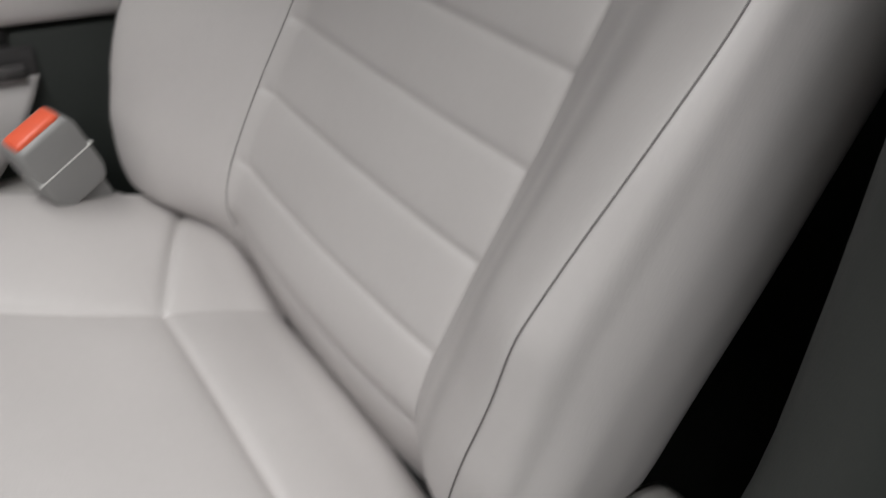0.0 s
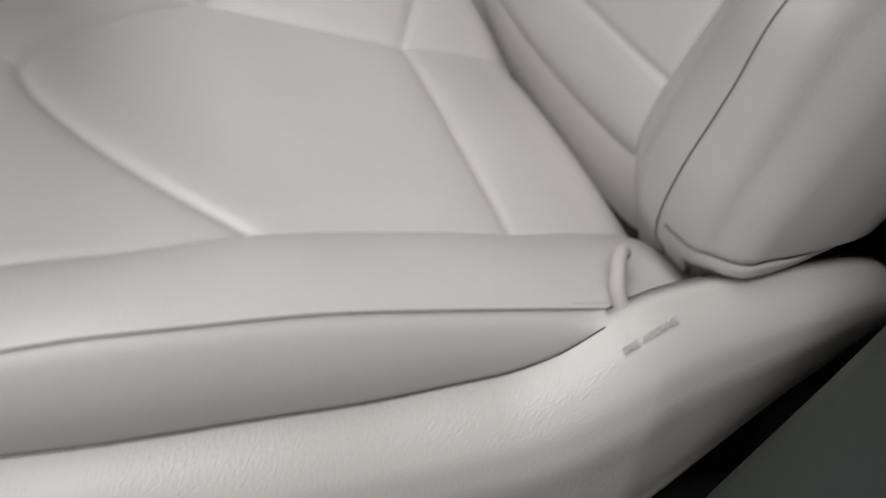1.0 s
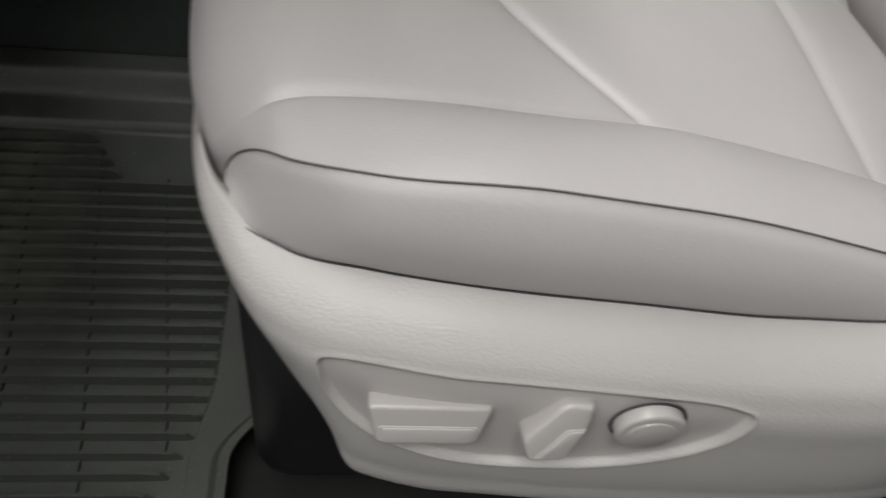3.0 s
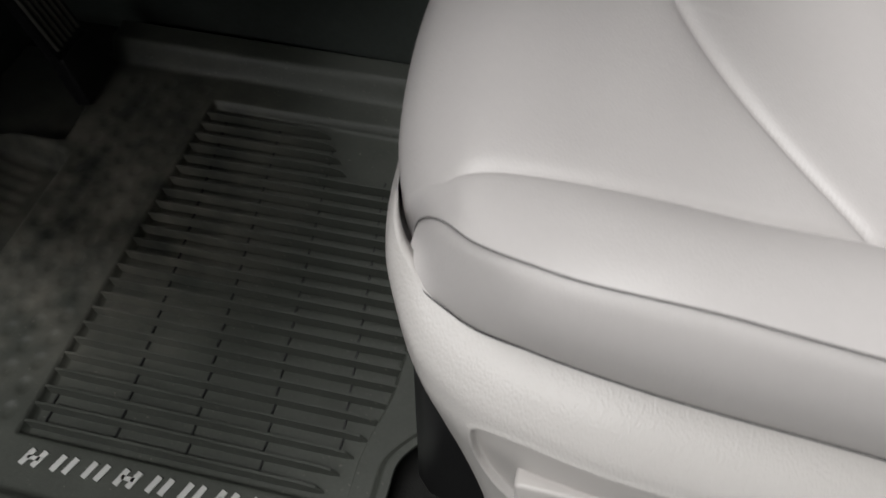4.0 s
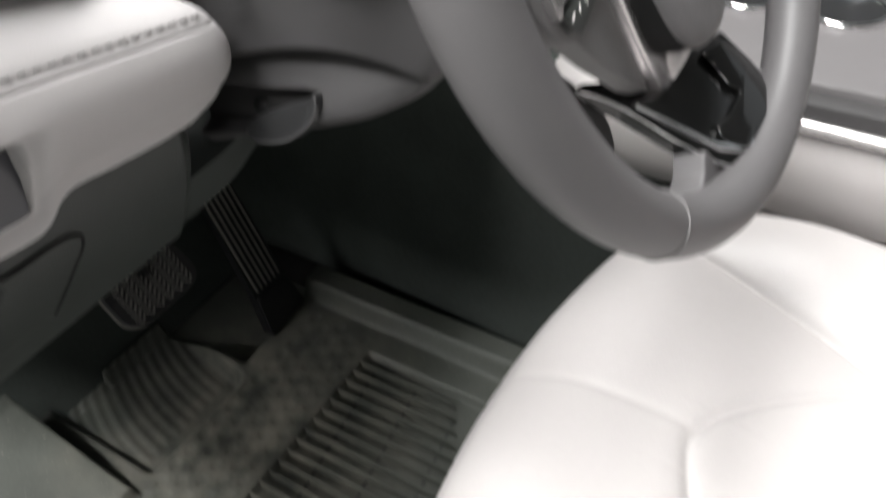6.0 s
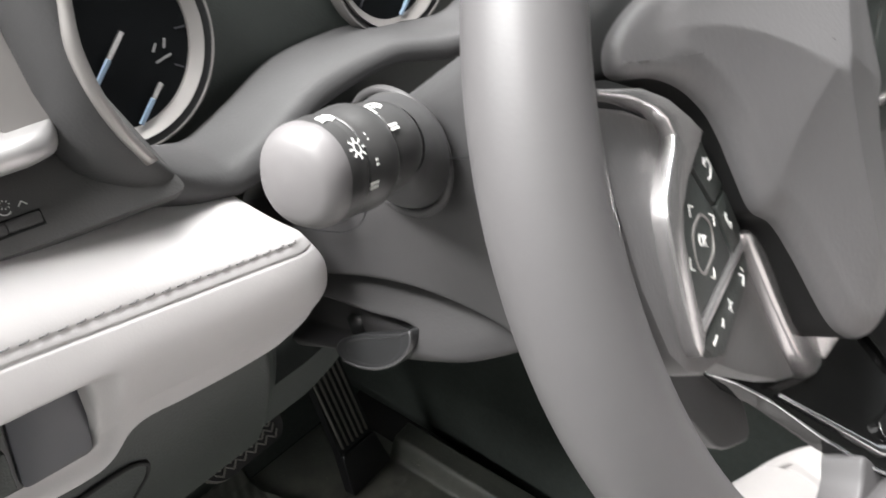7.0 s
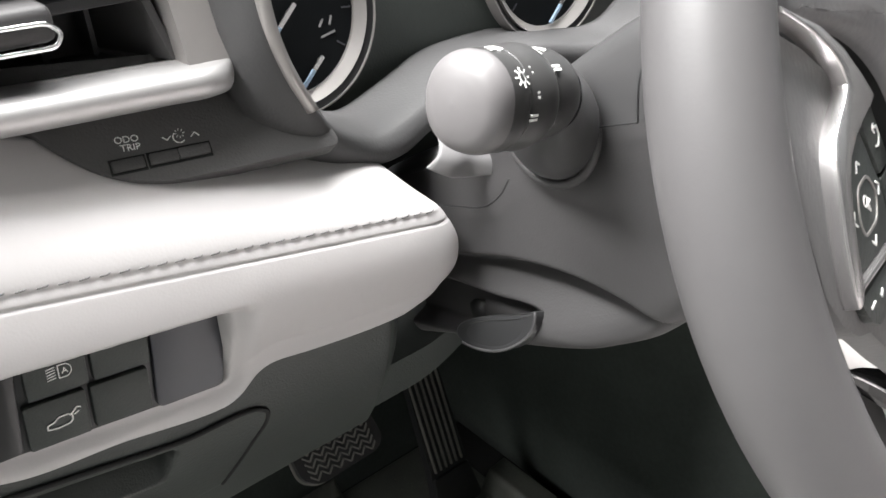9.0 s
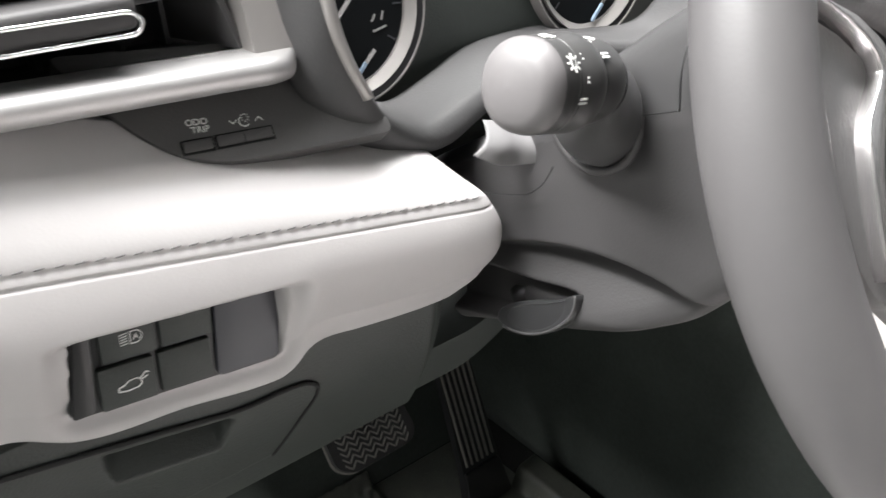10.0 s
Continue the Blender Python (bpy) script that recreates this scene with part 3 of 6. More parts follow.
def switches():
    F = lambda x, z: axes((x, on_shield(x, z), z), (1, 0, 0), (0, 0, 1))  # noqa: E731  outward is -y
    lean = lambda x, z: axes((x, on_shield(x, z), z), (1, 0, 0), (0, 0.30, 0.954))  # noqa: E731  faces tipped upwards
    # long slide switch: a wedge with a framed lower face
    quad = [(-0.0355, 0.0145), (0.0350, 0.0128), (0.0270, -0.0150), (-0.0300, -0.0140)]

    def within(u, v):
        a, b = Vector(quad[0]).lerp(Vector(quad[1]), u), Vector(quad[3]).lerp(Vector(quad[2]), u)
        return tuple(a.lerp(b, v))

    at = lean(-0.264, 0.2535)
    sw = bpart("slide_switch", prism(rounded(quad, 0.0045), at @ Matrix.Translation((0, 0, -0.008)), 0.0185, 0.003, 3), SWITCH, side_shield, "long satin grey slide switch")
    for d, h in ((0.0, 0.0012), (0.035, 0.0020)):
        low = [within(0.05 + d, 0.50 + d), within(0.95 - d, 0.50 + d), within(0.93 - d, 0.95 - d), within(0.07 + d, 0.95 - d)]
        bpart("switch_face", prism(rounded(low, 0.003), at @ Matrix.Translation((0, 0, 0.0100)), h, 0.0006), SWITCH, sw)
    at = lean(-0.1935, 0.2565)
    body = [(-0.0010, 0.0190), (0.0040, 0.0220), (0.0185, 0.0212), (0.0180, 0.0070), (0.0070, -0.0205), (-0.0140, -0.0215), (-0.0190, -0.0060)]
    lev = bpart("recline_switch", prism(rounded(body, 0.0035), at @ Matrix.Translation((0, 0, -0.009)), 0.0215, 0.003, 3), SWITCH, side_shield, "upright grey recline switch")
    for d, h in ((0.0, 0.0012), (0.0012, 0.0020)):
        low = [(0.0050 + d, 0.0040 - d), (0.0160 - d, 0.0048 - d), (0.0060 - d, -0.0185 + d), (-0.0115 + 2 * d, -0.0192 + d)]
        bpart("switch_face", prism(rounded(low, 0.002), at @ Matrix.Translation((0, 0, 0.0120)), h, 0.0006), SWITCH, lev)
    ring = [(0.0205 * math.cos(a * math.tau / 40), 0.0195 * math.sin(a * math.tau / 40)) for a in range(40)]
    knob = bpart("lumbar_switch", prism(ring, F(-0.139, 0.2595), 0.0085, 0.0025, 4), SWITCH, side_shield, "round grey lumbar switch")
    inner = [(0.0145 * math.cos(a * math.tau / 32), 0.0135 * math.sin(a * math.tau / 32)) for a in range(32)]
    bpart("switch_face", prism(inner, F(-0.139, 0.2592) @ Matrix.Translation((0, 0, 0.0082)), 0.0013, 0.0008), SWITCH, knob)
    gap = [(0.0226 * math.cos(a * math.tau / 40), 0.0216 * math.sin(a * math.tau / 40)) for a in range(40)]
    bpart("switch_gap", prism(gap, F(-0.139, 0.2595), 0.0006), SEAM, side_shield, "dark gap round the switch")


switches()
at = axes((0.0728, 0.0256, 0.3338), (0.95, 0.17, 0.27), (-0.2, 0.55, 0.80)) @ Matrix.Translation((0, 0, 0.0006))
lettering("airbag_lettering", "SRS AIRBAG", 0.0072, at, SHIELD, side_shield, 0.0005)

# ---- backrest ----
BACK = [(0.152, 0.270), (0.136, 0.328), (0.130, 0.360), (0.137, 0.395), (0.152, 0.430), (0.174, 0.475), (0.205, 0.535), (0.235, 0.600), (0.282, 0.700), (0.328, 0.800), (0.365, 0.880)]
WING = [(0.27, 0.010), (0.335, 0.018), (0.366, 0.026), (0.404, 0.038), (0.44, 0.050), (0.485, 0.064), (0.563, 0.060), (0.65, 0.046), (0.78, 0.040), (0.9, 0.03)]
WING_INNER = [(0.27, 0.03), (0.335, 0.05), (0.366, 0.066), (0.404, 0.082), (0.485, 0.100), (0.563, 0.095), (0.65, 0.08), (0.78, 0.06), (0.9, 0.04)]
SEAMS = (0.341, 0.407, 0.470, 0.530, 0.588, 0.638, 0.700, 0.765)


def backrest():
    nu, nv = 300, 300
    P = path_curve(np.linspace(0, 1, nu), BACK)
    T = np.gradient(P, axis=0)
    T /= np.linalg.norm(T, axis=1)[:, None]
    N = np.stack([-T[:, 1], T[:, 0]], -1)
    # half section: (half width, share of the wing, set-back)
    sec = [(0, 0, 0), (0.09, 0, 0.001), (0.148, 0, 0.002), (0.182, 0.28, 0), (0.228, 0.84, 0), (0.262, 1.0, 0), (0.272, 0.88, 0), (0.280, 0.55, 0.003), (0.286, 0.12, 0.016), (0.284, 0, 0.055), (0.274, 0, 0.102), (0.250, 0, 0.134), (0.215, 0, 0.146)]
    lens = np.r_[0, np.cumsum([math.hypot(b[0] - a[0], 0.08 * (b[1] - a[1]) - (b[2] - a[2])) for a, b in zip(sec, sec[1:])])]
    half = np.linspace(-lens[-1], lens[-1], nv)
    s = np.abs(half)
    q = curve(s, [(l, p[0]) for l, p in zip(lens, sec)])[None, :] * np.sign(half)[None, :]
    k = curve(s, [(l, p[1]) for l, p in zip(lens, sec)])[None, :]
    back = curve(s, [(l, p[2]) for l, p in zip(lens, sec)])[None, :]
    seam_q = curve(P[:, 1], [(0.27, 0.215), (0.335, 0.221), (0.366, 0.228), (0.404, 0.238), (0.44, 0.246), (0.485, 0.252), (0.53, 0.257), (0.58, 0.263), (0.66, 0.266), (0.9, 0.262)])[:, None]
    seam_q = np.where(half[None, :] < 0, seam_q, 0.274)
    wing = np.where(half[None, :] < 0, curve(P[:, 1], WING)[:, None], curve(P[:, 1], WING_INNER)[:, None])
    aq = np.abs(q)
    past = s[None, :] > lens[5]
    warped = np.where(aq <= 0.148, aq, np.where((aq <= 0.262) & (past == 0), 0.148 + (aq - 0.148) / 0.114 * (seam_q - 0.148), np.where(s[None, :] < lens[8], seam_q + (aq - 0.262) / 0.024 * (np.where(half[None, :] < 0, 0.286, 0.296) - seam_q), aq)))
    taper = 1 - 0.10 * smooth01((P[:, 1] - 0.62) / 0.3)[:, None]
    foot = smooth01((P[:, 1] - 0.30) / 0.055)[:, None]
    qq = warped * np.sign(q) * taper * np.where(np.abs(q) > 0.16, 1 - 0.05 * (1 - foot) * np.clip((np.abs(q) - 0.16) / 0.1, 0, 1), 1)
    depth = wing * k * (0.35 + 0.65 * foot) - back
    pz = P[:, 1][:, None] + 0 * q
    edge = np.where(half[None, :] < 0, 0.150, 0.166) + 0 * q
    ins = np.abs(q) < edge
    for level in SEAMS:
        d = np.abs(pz - level)
        line = np.where(ins, 0.0042 * np.exp(-d / 0.010) + 0.0016 * np.exp(-((d / 0.0022) ** 2)), 0)
        depth = depth - line * smooth01((edge - np.abs(q)) / 0.004)
    d = np.abs(np.abs(q) - edge)
    depth = depth - 0.0035 * np.exp(-d / 0.009) - 0.0015 * np.exp(-((d / 0.002) ** 2))
    depth = depth + 0.006 * np.cos(np.pi / 2 * np.clip(np.abs(q) / edge, 0, 1)) * np.where(ins, 1, 0)
    # the side panel tucks in under its lower edge
    tuck = 0.010 * (1 - smooth01((P[:, 1] - 0.25) / 0.17))[:, None] * np.clip((s[None, :] - lens[5]) / (lens[8] - lens[5]), 0, 1)
    qq = qq - np.sign(q) * tuck * (q < 0)
    V = np.stack([P[:, 0][:, None] + N[:, 0][:, None] * depth, YC - 0.002 + qq, P[:, 1][:, None] + N[:, 1][:, None] * depth], -1)
    # rolled lower edge of the outer side panel, just clear of the shield
    foot_z = 0.352 - 0.09 * np.clip(V[..., 0] - 0.15, 0, 0.2)
    roll = smooth01((foot_z - V[..., 2]) / 0.012) * np.clip((s[None, :] - lens[5]) / (lens[7] - lens[5]), 0, 1) * (q < 0)
    V[..., 1] += 0.022 * roll
    crease = np.exp(-(((V[..., 2] - foot_z - 0.011) / 0.0022) ** 2)) * np.clip((s[None, :] - lens[5]) / (lens[7] - lens[5]), 0, 1) * (q < 0)
    V[..., 1] += 0.0022 * crease
    F = grid_faces(nu, nv)
    qc = q[0, :-1] * 0.5 + q[0, 1:] * 0.5
    sc = (s[:-1] + s[1:]) / 2
    col = np.tile(np.arange(nv - 1), nu - 1)
    pip = lens[5]
    reg = np.where((qc[col] > -0.150) & (qc[col] < 0.166), 0, np.where(sc[col] < pip, 1, 2))
    reg = np.where((reg > 0) & (half[:-1][col] > 0), reg + 2, reg)
    nrm = sheet_normals(V)
    if nrm.reshape(nu, nv, 3)[100, nv // 2][0] > 0:
        nrm, F = nrm * -1, F[:, ::-1]
    flat = V.reshape(-1, 3), nrm
    for r, name in enumerate(("backrest_insert", "backrest_bolster", "backrest_side_panel", "backrest_bolster", "backrest_side_panel")):
        vv, nn, ff = select(flat, F, reg == r)
        piece(name, vv, ff, LEATHER, seat, normals=nn)
    for side in (-1, 1):
        j = int(np.argmin(np.abs(half - side * pip)))
        line = V[12:, j] + np.stack([N[12:, 0] * 0.0006, np.zeros(nu - 12) + side * 0.0004, N[12:, 1] * 0.0006], -1)
        v, f = tube(line[::3], 0.0006, 6)
        piece("backrest_seam", v, f, SOFTSEAM, seat, "thin dark seam line")
    # dark seam between the insert and the inner bolster
    jc = int(np.argmin(np.abs(q[0] - 0.166) + (s > lens[5])))
    up = np.arange(30, nu, 3)
    v, f = tube(V[up, jc] + np.stack([N[up, 0] * 0.0003, np.zeros(len(N[up])), N[up, 1] * 0.0003], -1), 0.0006, 6)
    piece("insert_seam", v, f, SOFTSEAM, seat, "thin dark seam line")
    # closed back shell
    rear = np.stack([V[:, 0], V[:, -1]], 1)
    back_line = np.stack([np.stack([P[:, 0] + 0.135, np.full(nu, y), P[:, 1] - 0.03], -1) for y in np.linspace(0.10, 0.54, 8)], 1)
    S = np.concatenate([rear[:, :1], back_line, rear[:, 1:]], 1)[::6]
    v, f = backed(S, (0.012, 0, 0))
    piece("back_shell", v, f, DARK, seat, "dark plastic back shell")
    j0 = int(np.argmin(np.abs(half + pip)))
    rows = [int(np.argmin(np.abs(V[:, j, 2] - foot_z[:, j] - 0.011))) for j in range(2, j0, 2)]
    line = np.array([V[r, j] for r, j in zip(rows, range(2, j0, 2))])
    v, f = tube(line + np.array([0, -0.0004, 0]), 0.0006, 6)
    piece("panel_seam", v, f, SEAM, seat, "thin dark seam line")
    return V


backrest()
# box added to close the hole under the backrest's lower edge
bpart("bight_filler", box(0.185, 0.26, 0.135, 0.565, 0.19, 0.325, 0.02, 4), LEATHER, seat, "pale leather filler added behind the gap under the backrest")

# short cloth loop where cushion and backrest meet
v, f = tube(path_curve(np.linspace(0, 1, 20), [(0.082, 0.082, 0.345), (0.074, 0.074, 0.353), (0.067, 0.063, 0.352), (0.064, 0.053, 0.343), (0.066, 0.046, 0.333)]), 0.0050, 8)
piece("cloth_loop", v, f, CLOTH, seat, "short fuzzy pale cloth loop")

# ---- buckle between seat and console ----
buckle = thing("seat_belt_buckle", "grey seat belt buckle with orange red release button beside the seat", "buckle", (0.02, 0.60, 0.3))
BK = axes((-0.002, 0.592, 0.402), (0.87, 0.30, 0.42), (-0.42, -0.22, 0.88))
bpart("buckle_body", prism(rounded([(-0.026, 0.034), (0.024, 0.034), (0.030, 0.022), (0.030, -0.034), (0.024, -0.05), (-0.022, -0.05), (-0.030, -0.034), (-0.030, 0.022)], 0.006), BK, 0.032, 0.005, 3), BUCKLEGREY, buckle)


def moved(bm, m):
    bmesh.ops.transform(bm, matrix=m, verts=bm.verts)
    return bm


bpart("release_button", moved(box(-0.025, 0.023, 0.028, 0.0385, 0.004, 0.027, 0.004, 3), BK), ORANGE, buckle, "orange red button")
bpart("buckle_boot", prism(rounded([(-0.024, -0.052), (0.024, -0.052), (0.020, -0.14), (-0.018, -0.14)], 0.004), BK @ Matrix.Translation((0, 0, 0.003)), 0.02, 0.004, 2), BUCKLEGREY, buckle)
bpart("buckle_joint", moved(box(-0.0305, 0.0305, -0.006, -0.0045, 0.004, 0.0325), BK), WHITE, buckle, "pale joint line")

# ---- floor mat ----
mat = thing("floor_mat", "dusty black rubber floor mat with raised ribs and rim", "floor mat", (-0.7, 0.3, 0.0))


def mat_height(x, y):
    z = 0 * x
    # foot rest in the outer front corner
    rest = smooth01((0.190 - y) / 0.010) * smooth01((-0.872 - x) / 0.008)
    z = z + rest * (0.016 + 0.28 * np.clip(-0.872 - x, 0, 1))
    # pedal well behind a bevelled step, its floor ridged
    well = smooth01((y - 0.212) / 0.014) * smooth01((0.402 + 0.18 * np.clip(-0.88 - x, 0, 1) - y) / 0.018) * smooth01((-0.880 - x) / 0.022)
    z = z - well * 0.030
    wave = np.sin((y - 0.9 * (x + 0.93) ** 2 * 1.6 + 0.12 * x) * 2 * np.pi / 0.0175)
    z = z + 0.0010 * wave * well * smooth01((-0.918 - x) / 0.012)
    # ledge for the long pedal
    ledge = smooth01((y - 0.415) / 0.012) * smooth01((0.60 - y) / 0.01) * smooth01((-0.912 + 0.10 * (0.545 - y) - x) / 0.012)
    z = z - 0.036 * ledge
    # raised rim
    lip = np.maximum.reduce([smooth01((y - 0.560) / 0.022), smooth01((0.012 - y) / 0.012), smooth01((-1.07 - x) / 0.02)])
    z = z + 0.030 * lip * np.where(y > 0.3, 1, 0.35)
    # sunken ribbed field
    f = np.maximum.reduce([x + 0.422, -0.752 - x, y - 0.520, 0.062 - y])
    z = z - 0.0120 * smooth01((0.002 - f) / 0.004)
    # cut away under the long pedal
    cut = smooth01((y - 0.415) / 0.012) * smooth01((-0.908 + 0.04 * (0.5 - y) - x) / 0.010)
    z = z * (1 - cut) - 0.043 * cut
    inner = smooth01((y - 0.515) / 0.012) * smooth01((0.575 - y) / 0.01) * 0.002
    return z + inner * smooth01((x + 0.76) / 0.02)


def mat_tray():
    xs, ys = np.linspace(-1.085, -0.33, 330), np.linspace(-0.012, 0.612, 250)
    X, Y = np.meshgrid(xs, ys, indexing="ij")
    Z = mat_height(X, Y)
    rear = -0.404 + 0.055 * smooth01((Y - 0.10) / 0.09)
    X = np.where(X > -0.45, -0.45 + (X + 0.45) / 0.12 * (rear + 0.45), X)
    Z = Z + 0.007 * smooth01((X - rear + 0.016) / 0.008)
    # dimples on the front band
    for i in range(20):
        for j in range(5):
            cx, cy = -0.772 - 0.0235 * j, 0.052 + 0.0270 * i + (0.0135 if j % 2 else 0)
            if cy > 0.545:
                continue
            sx, sy = np.searchsorted(xs, [cx - 0.018, cx + 0.018]), np.searchsorted(ys, [cy - 0.018, cy + 0.018])
            w = (slice(sx[0], sx[1]), slice(sy[0], sy[1]))
            rr = ((X[w] - cx) / 0.0062) ** 2 + ((Y[w] - cy) / 0.0082) ** 2
            Z[w] -= 0.0018 * np.exp(-(rr**3))
    v, f = backed(np.stack([X, Y, Z], -1), (0, 0, -0.006))
    piece("mat_tray", v, f, RUBBER, mat)


mat_tray()


def rib_mesh(length, width, height):
    v, f = [], []
    for i, (u, s) in enumerate(((0, 0.15), (0.02, 0.8), (0.08, 1), (0.92, 1), (0.975, 0.75), (1, 0.1))):
        x, w, h = u * length, width / 2 * (0.4 + 0.6 * s), height * s
        v += [(x, -w, 0), (x, -w * 0.55, h), (x, w * 0.55, h), (x, w, 0)]
        if i:
            k = 4 * (i - 1)
            f += [(k + j, k + j + 1, k + j + 5, k + j + 4) for j in range(3)]
    me = bpy.data.meshes.new("rib")
    me.from_pydata(v, [], f)
    me.materials.append(RUBBER)
    return me


def ribs():
    step = 0.0186
    for i in range(24):
        y = 0.0740 + step * i
        back = -0.462 + 0.0085 * i
        if i > 19:
            back = -0.545 - 0.012 * (i - 19)
        elif i > 5:
            back = -0.40
        ob = new("rib", rib_mesh(back + 0.762, 0.0050, 0.0125))
        ob.location = (-0.762, y, -0.0122)
        hang(ob, mat)
        # black bars for the shade in short cross slits between this rib and the next, drifting from row to row
        if i < 23:
            for j in range(-1, 6):
                x = -0.6889 + 0.071 * j - 0.15 * (y - 0.2134)
                if -0.742 < x < back - 0.012:
                    c = new("slit_shade_bar", CROSS)
                    c.location = (x, y + step / 2, -0.0122)
                    hang(c, mat)


# low black bar, standing in for the dark of an uncut slit
CROSS = bpy.data.meshes.new("slit_shade_bar")
CROSS.from_pydata([(-0.0011, -0.0090, 0), (-0.0008, -0.0090, 0.0020), (0.0008, -0.0090, 0.0020), (0.0011, -0.0090, 0), (-0.0011, 0.0090, 0), (-0.0008, 0.0090, 0.0020), (0.0008, 0.0090, 0.0020), (0.0011, 0.0090, 0)], [], [(0, 1, 5, 4), (1, 2, 6, 5), (2, 3, 7, 6)])
CROSS.materials.append(BLACK)
ribs()
# raised word on the mat, as plain slanted pale blocks
for i in range(10):
    x = -0.736 + i * 0.0305
    bars("moulded_bar", [(x + 0.003, -0.0078, x + 0.009, 0.0078, 0.0056), (x + 0.015, -0.0078, x + 0.021, 0.0078, 0.0056), (x + 0.006, 0.0, x + 0.018, 0.0, 0.0040)][: 3 if i % 3 == 0 else 2], Matrix.Translation((0, 0.041 + 0.0004 * i, 0.0005)), PALEPRINT, mat, 0.0012)

# ---- pedals ----
def brake_pedal():
    ob = thing("brake_pedal", "wide metal brake pedal with chevron rubber tread", "pedal", (-0.94, 0.357, 0.05))
    at = axes((-0.945, 0.357, 0.197), (0, 1, 0), (-0.62, 0, 0.78)) @ Matrix.Scale(0.92, 4)
    out = rounded([(-0.066, 0.034), (0.060, 0.036), (0.066, -0.020), (0.052, -0.036), (-0.046, -0.038), (-0.066, -0.022)], 0.014)
    bpart("pedal_pad", prism(out, at, -0.012, 0.0), BLACK, ob, "black rubber pad")
    bpart("pad_rim", prism([(a * 1.04, b * 1.05) for a, b in out], at @ Matrix.Translation((0, 0, -0.012)), -0.004, 0.002), STEEL, ob, "bright worn rim")
    for r in range(7):
        for k in range(12):
            x, y = -0.050 + k * 0.0088, -0.027 + r * 0.0090
            s = 1 if k % 2 else -1
            c = 0.0038
            bm = prism([(x - c, y - s * c - 0.0013), (x + c, y + s * c - 0.0013), (x + c, y + s * c + 0.0013), (x - c, y - s * c + 0.0013)], at, 0.0032, 0.0)
            bpart("tread_bar", bm, STEEL, ob, smooth=False)
    v, f = tube([(-0.955, 0.357, 0.19), (-1.0, 0.357, 0.30), (-1.04, 0.36, 0.45), (-1.05, 0.36, 0.55)], 0.012, 10)
    piece("pedal_arm", v, f, BLACK, ob)


def accelerator_pedal():
    ob = thing("accelerator_pedal", "long black accelerator pedal with raised metal ridges", "pedal", (-0.93, 0.515, 0.0))
    at = axes((-0.905, 0.515, 0.010), (0, 1, 0), (-0.32, -0.10, 0.90))
    bpart("pedal_blade", prism(rounded([(-0.040, -0.012), (0.040, -0.006), (0.034, 0.06), (0.030, 0.24), (-0.024, 0.24), (-0.030, 0.06)], 0.010), at, -0.014, 0.0), BLACK, ob)
    bpart("pedal_heel", prism(rounded([(-0.040, -0.010), (0.040, -0.004), (0.033, 0.055), (-0.030, 0.055)], 0.006), at, 0.006, 0.002), BLACK, ob)
    for k in range(6):
        x = -0.024 + k * 0.0095
        bm = prism(rounded([(x, 0.062), (x + 0.0028, 0.062), (x + 0.0022, 0.235), (x - 0.0006, 0.235)], 0.001, 2), at, 0.004, 0.001)
        bpart("ridge", bm, STEEL, ob)


brake_pedal()
accelerator_pedal()

# ---- centre console ----
console = thing("centre_console", "centre console with pale padded side and silver strip", "console", (-0.2, 0.75, 0.0))


RISER = 0.005  # where the pale trim gives way to the dark rear part


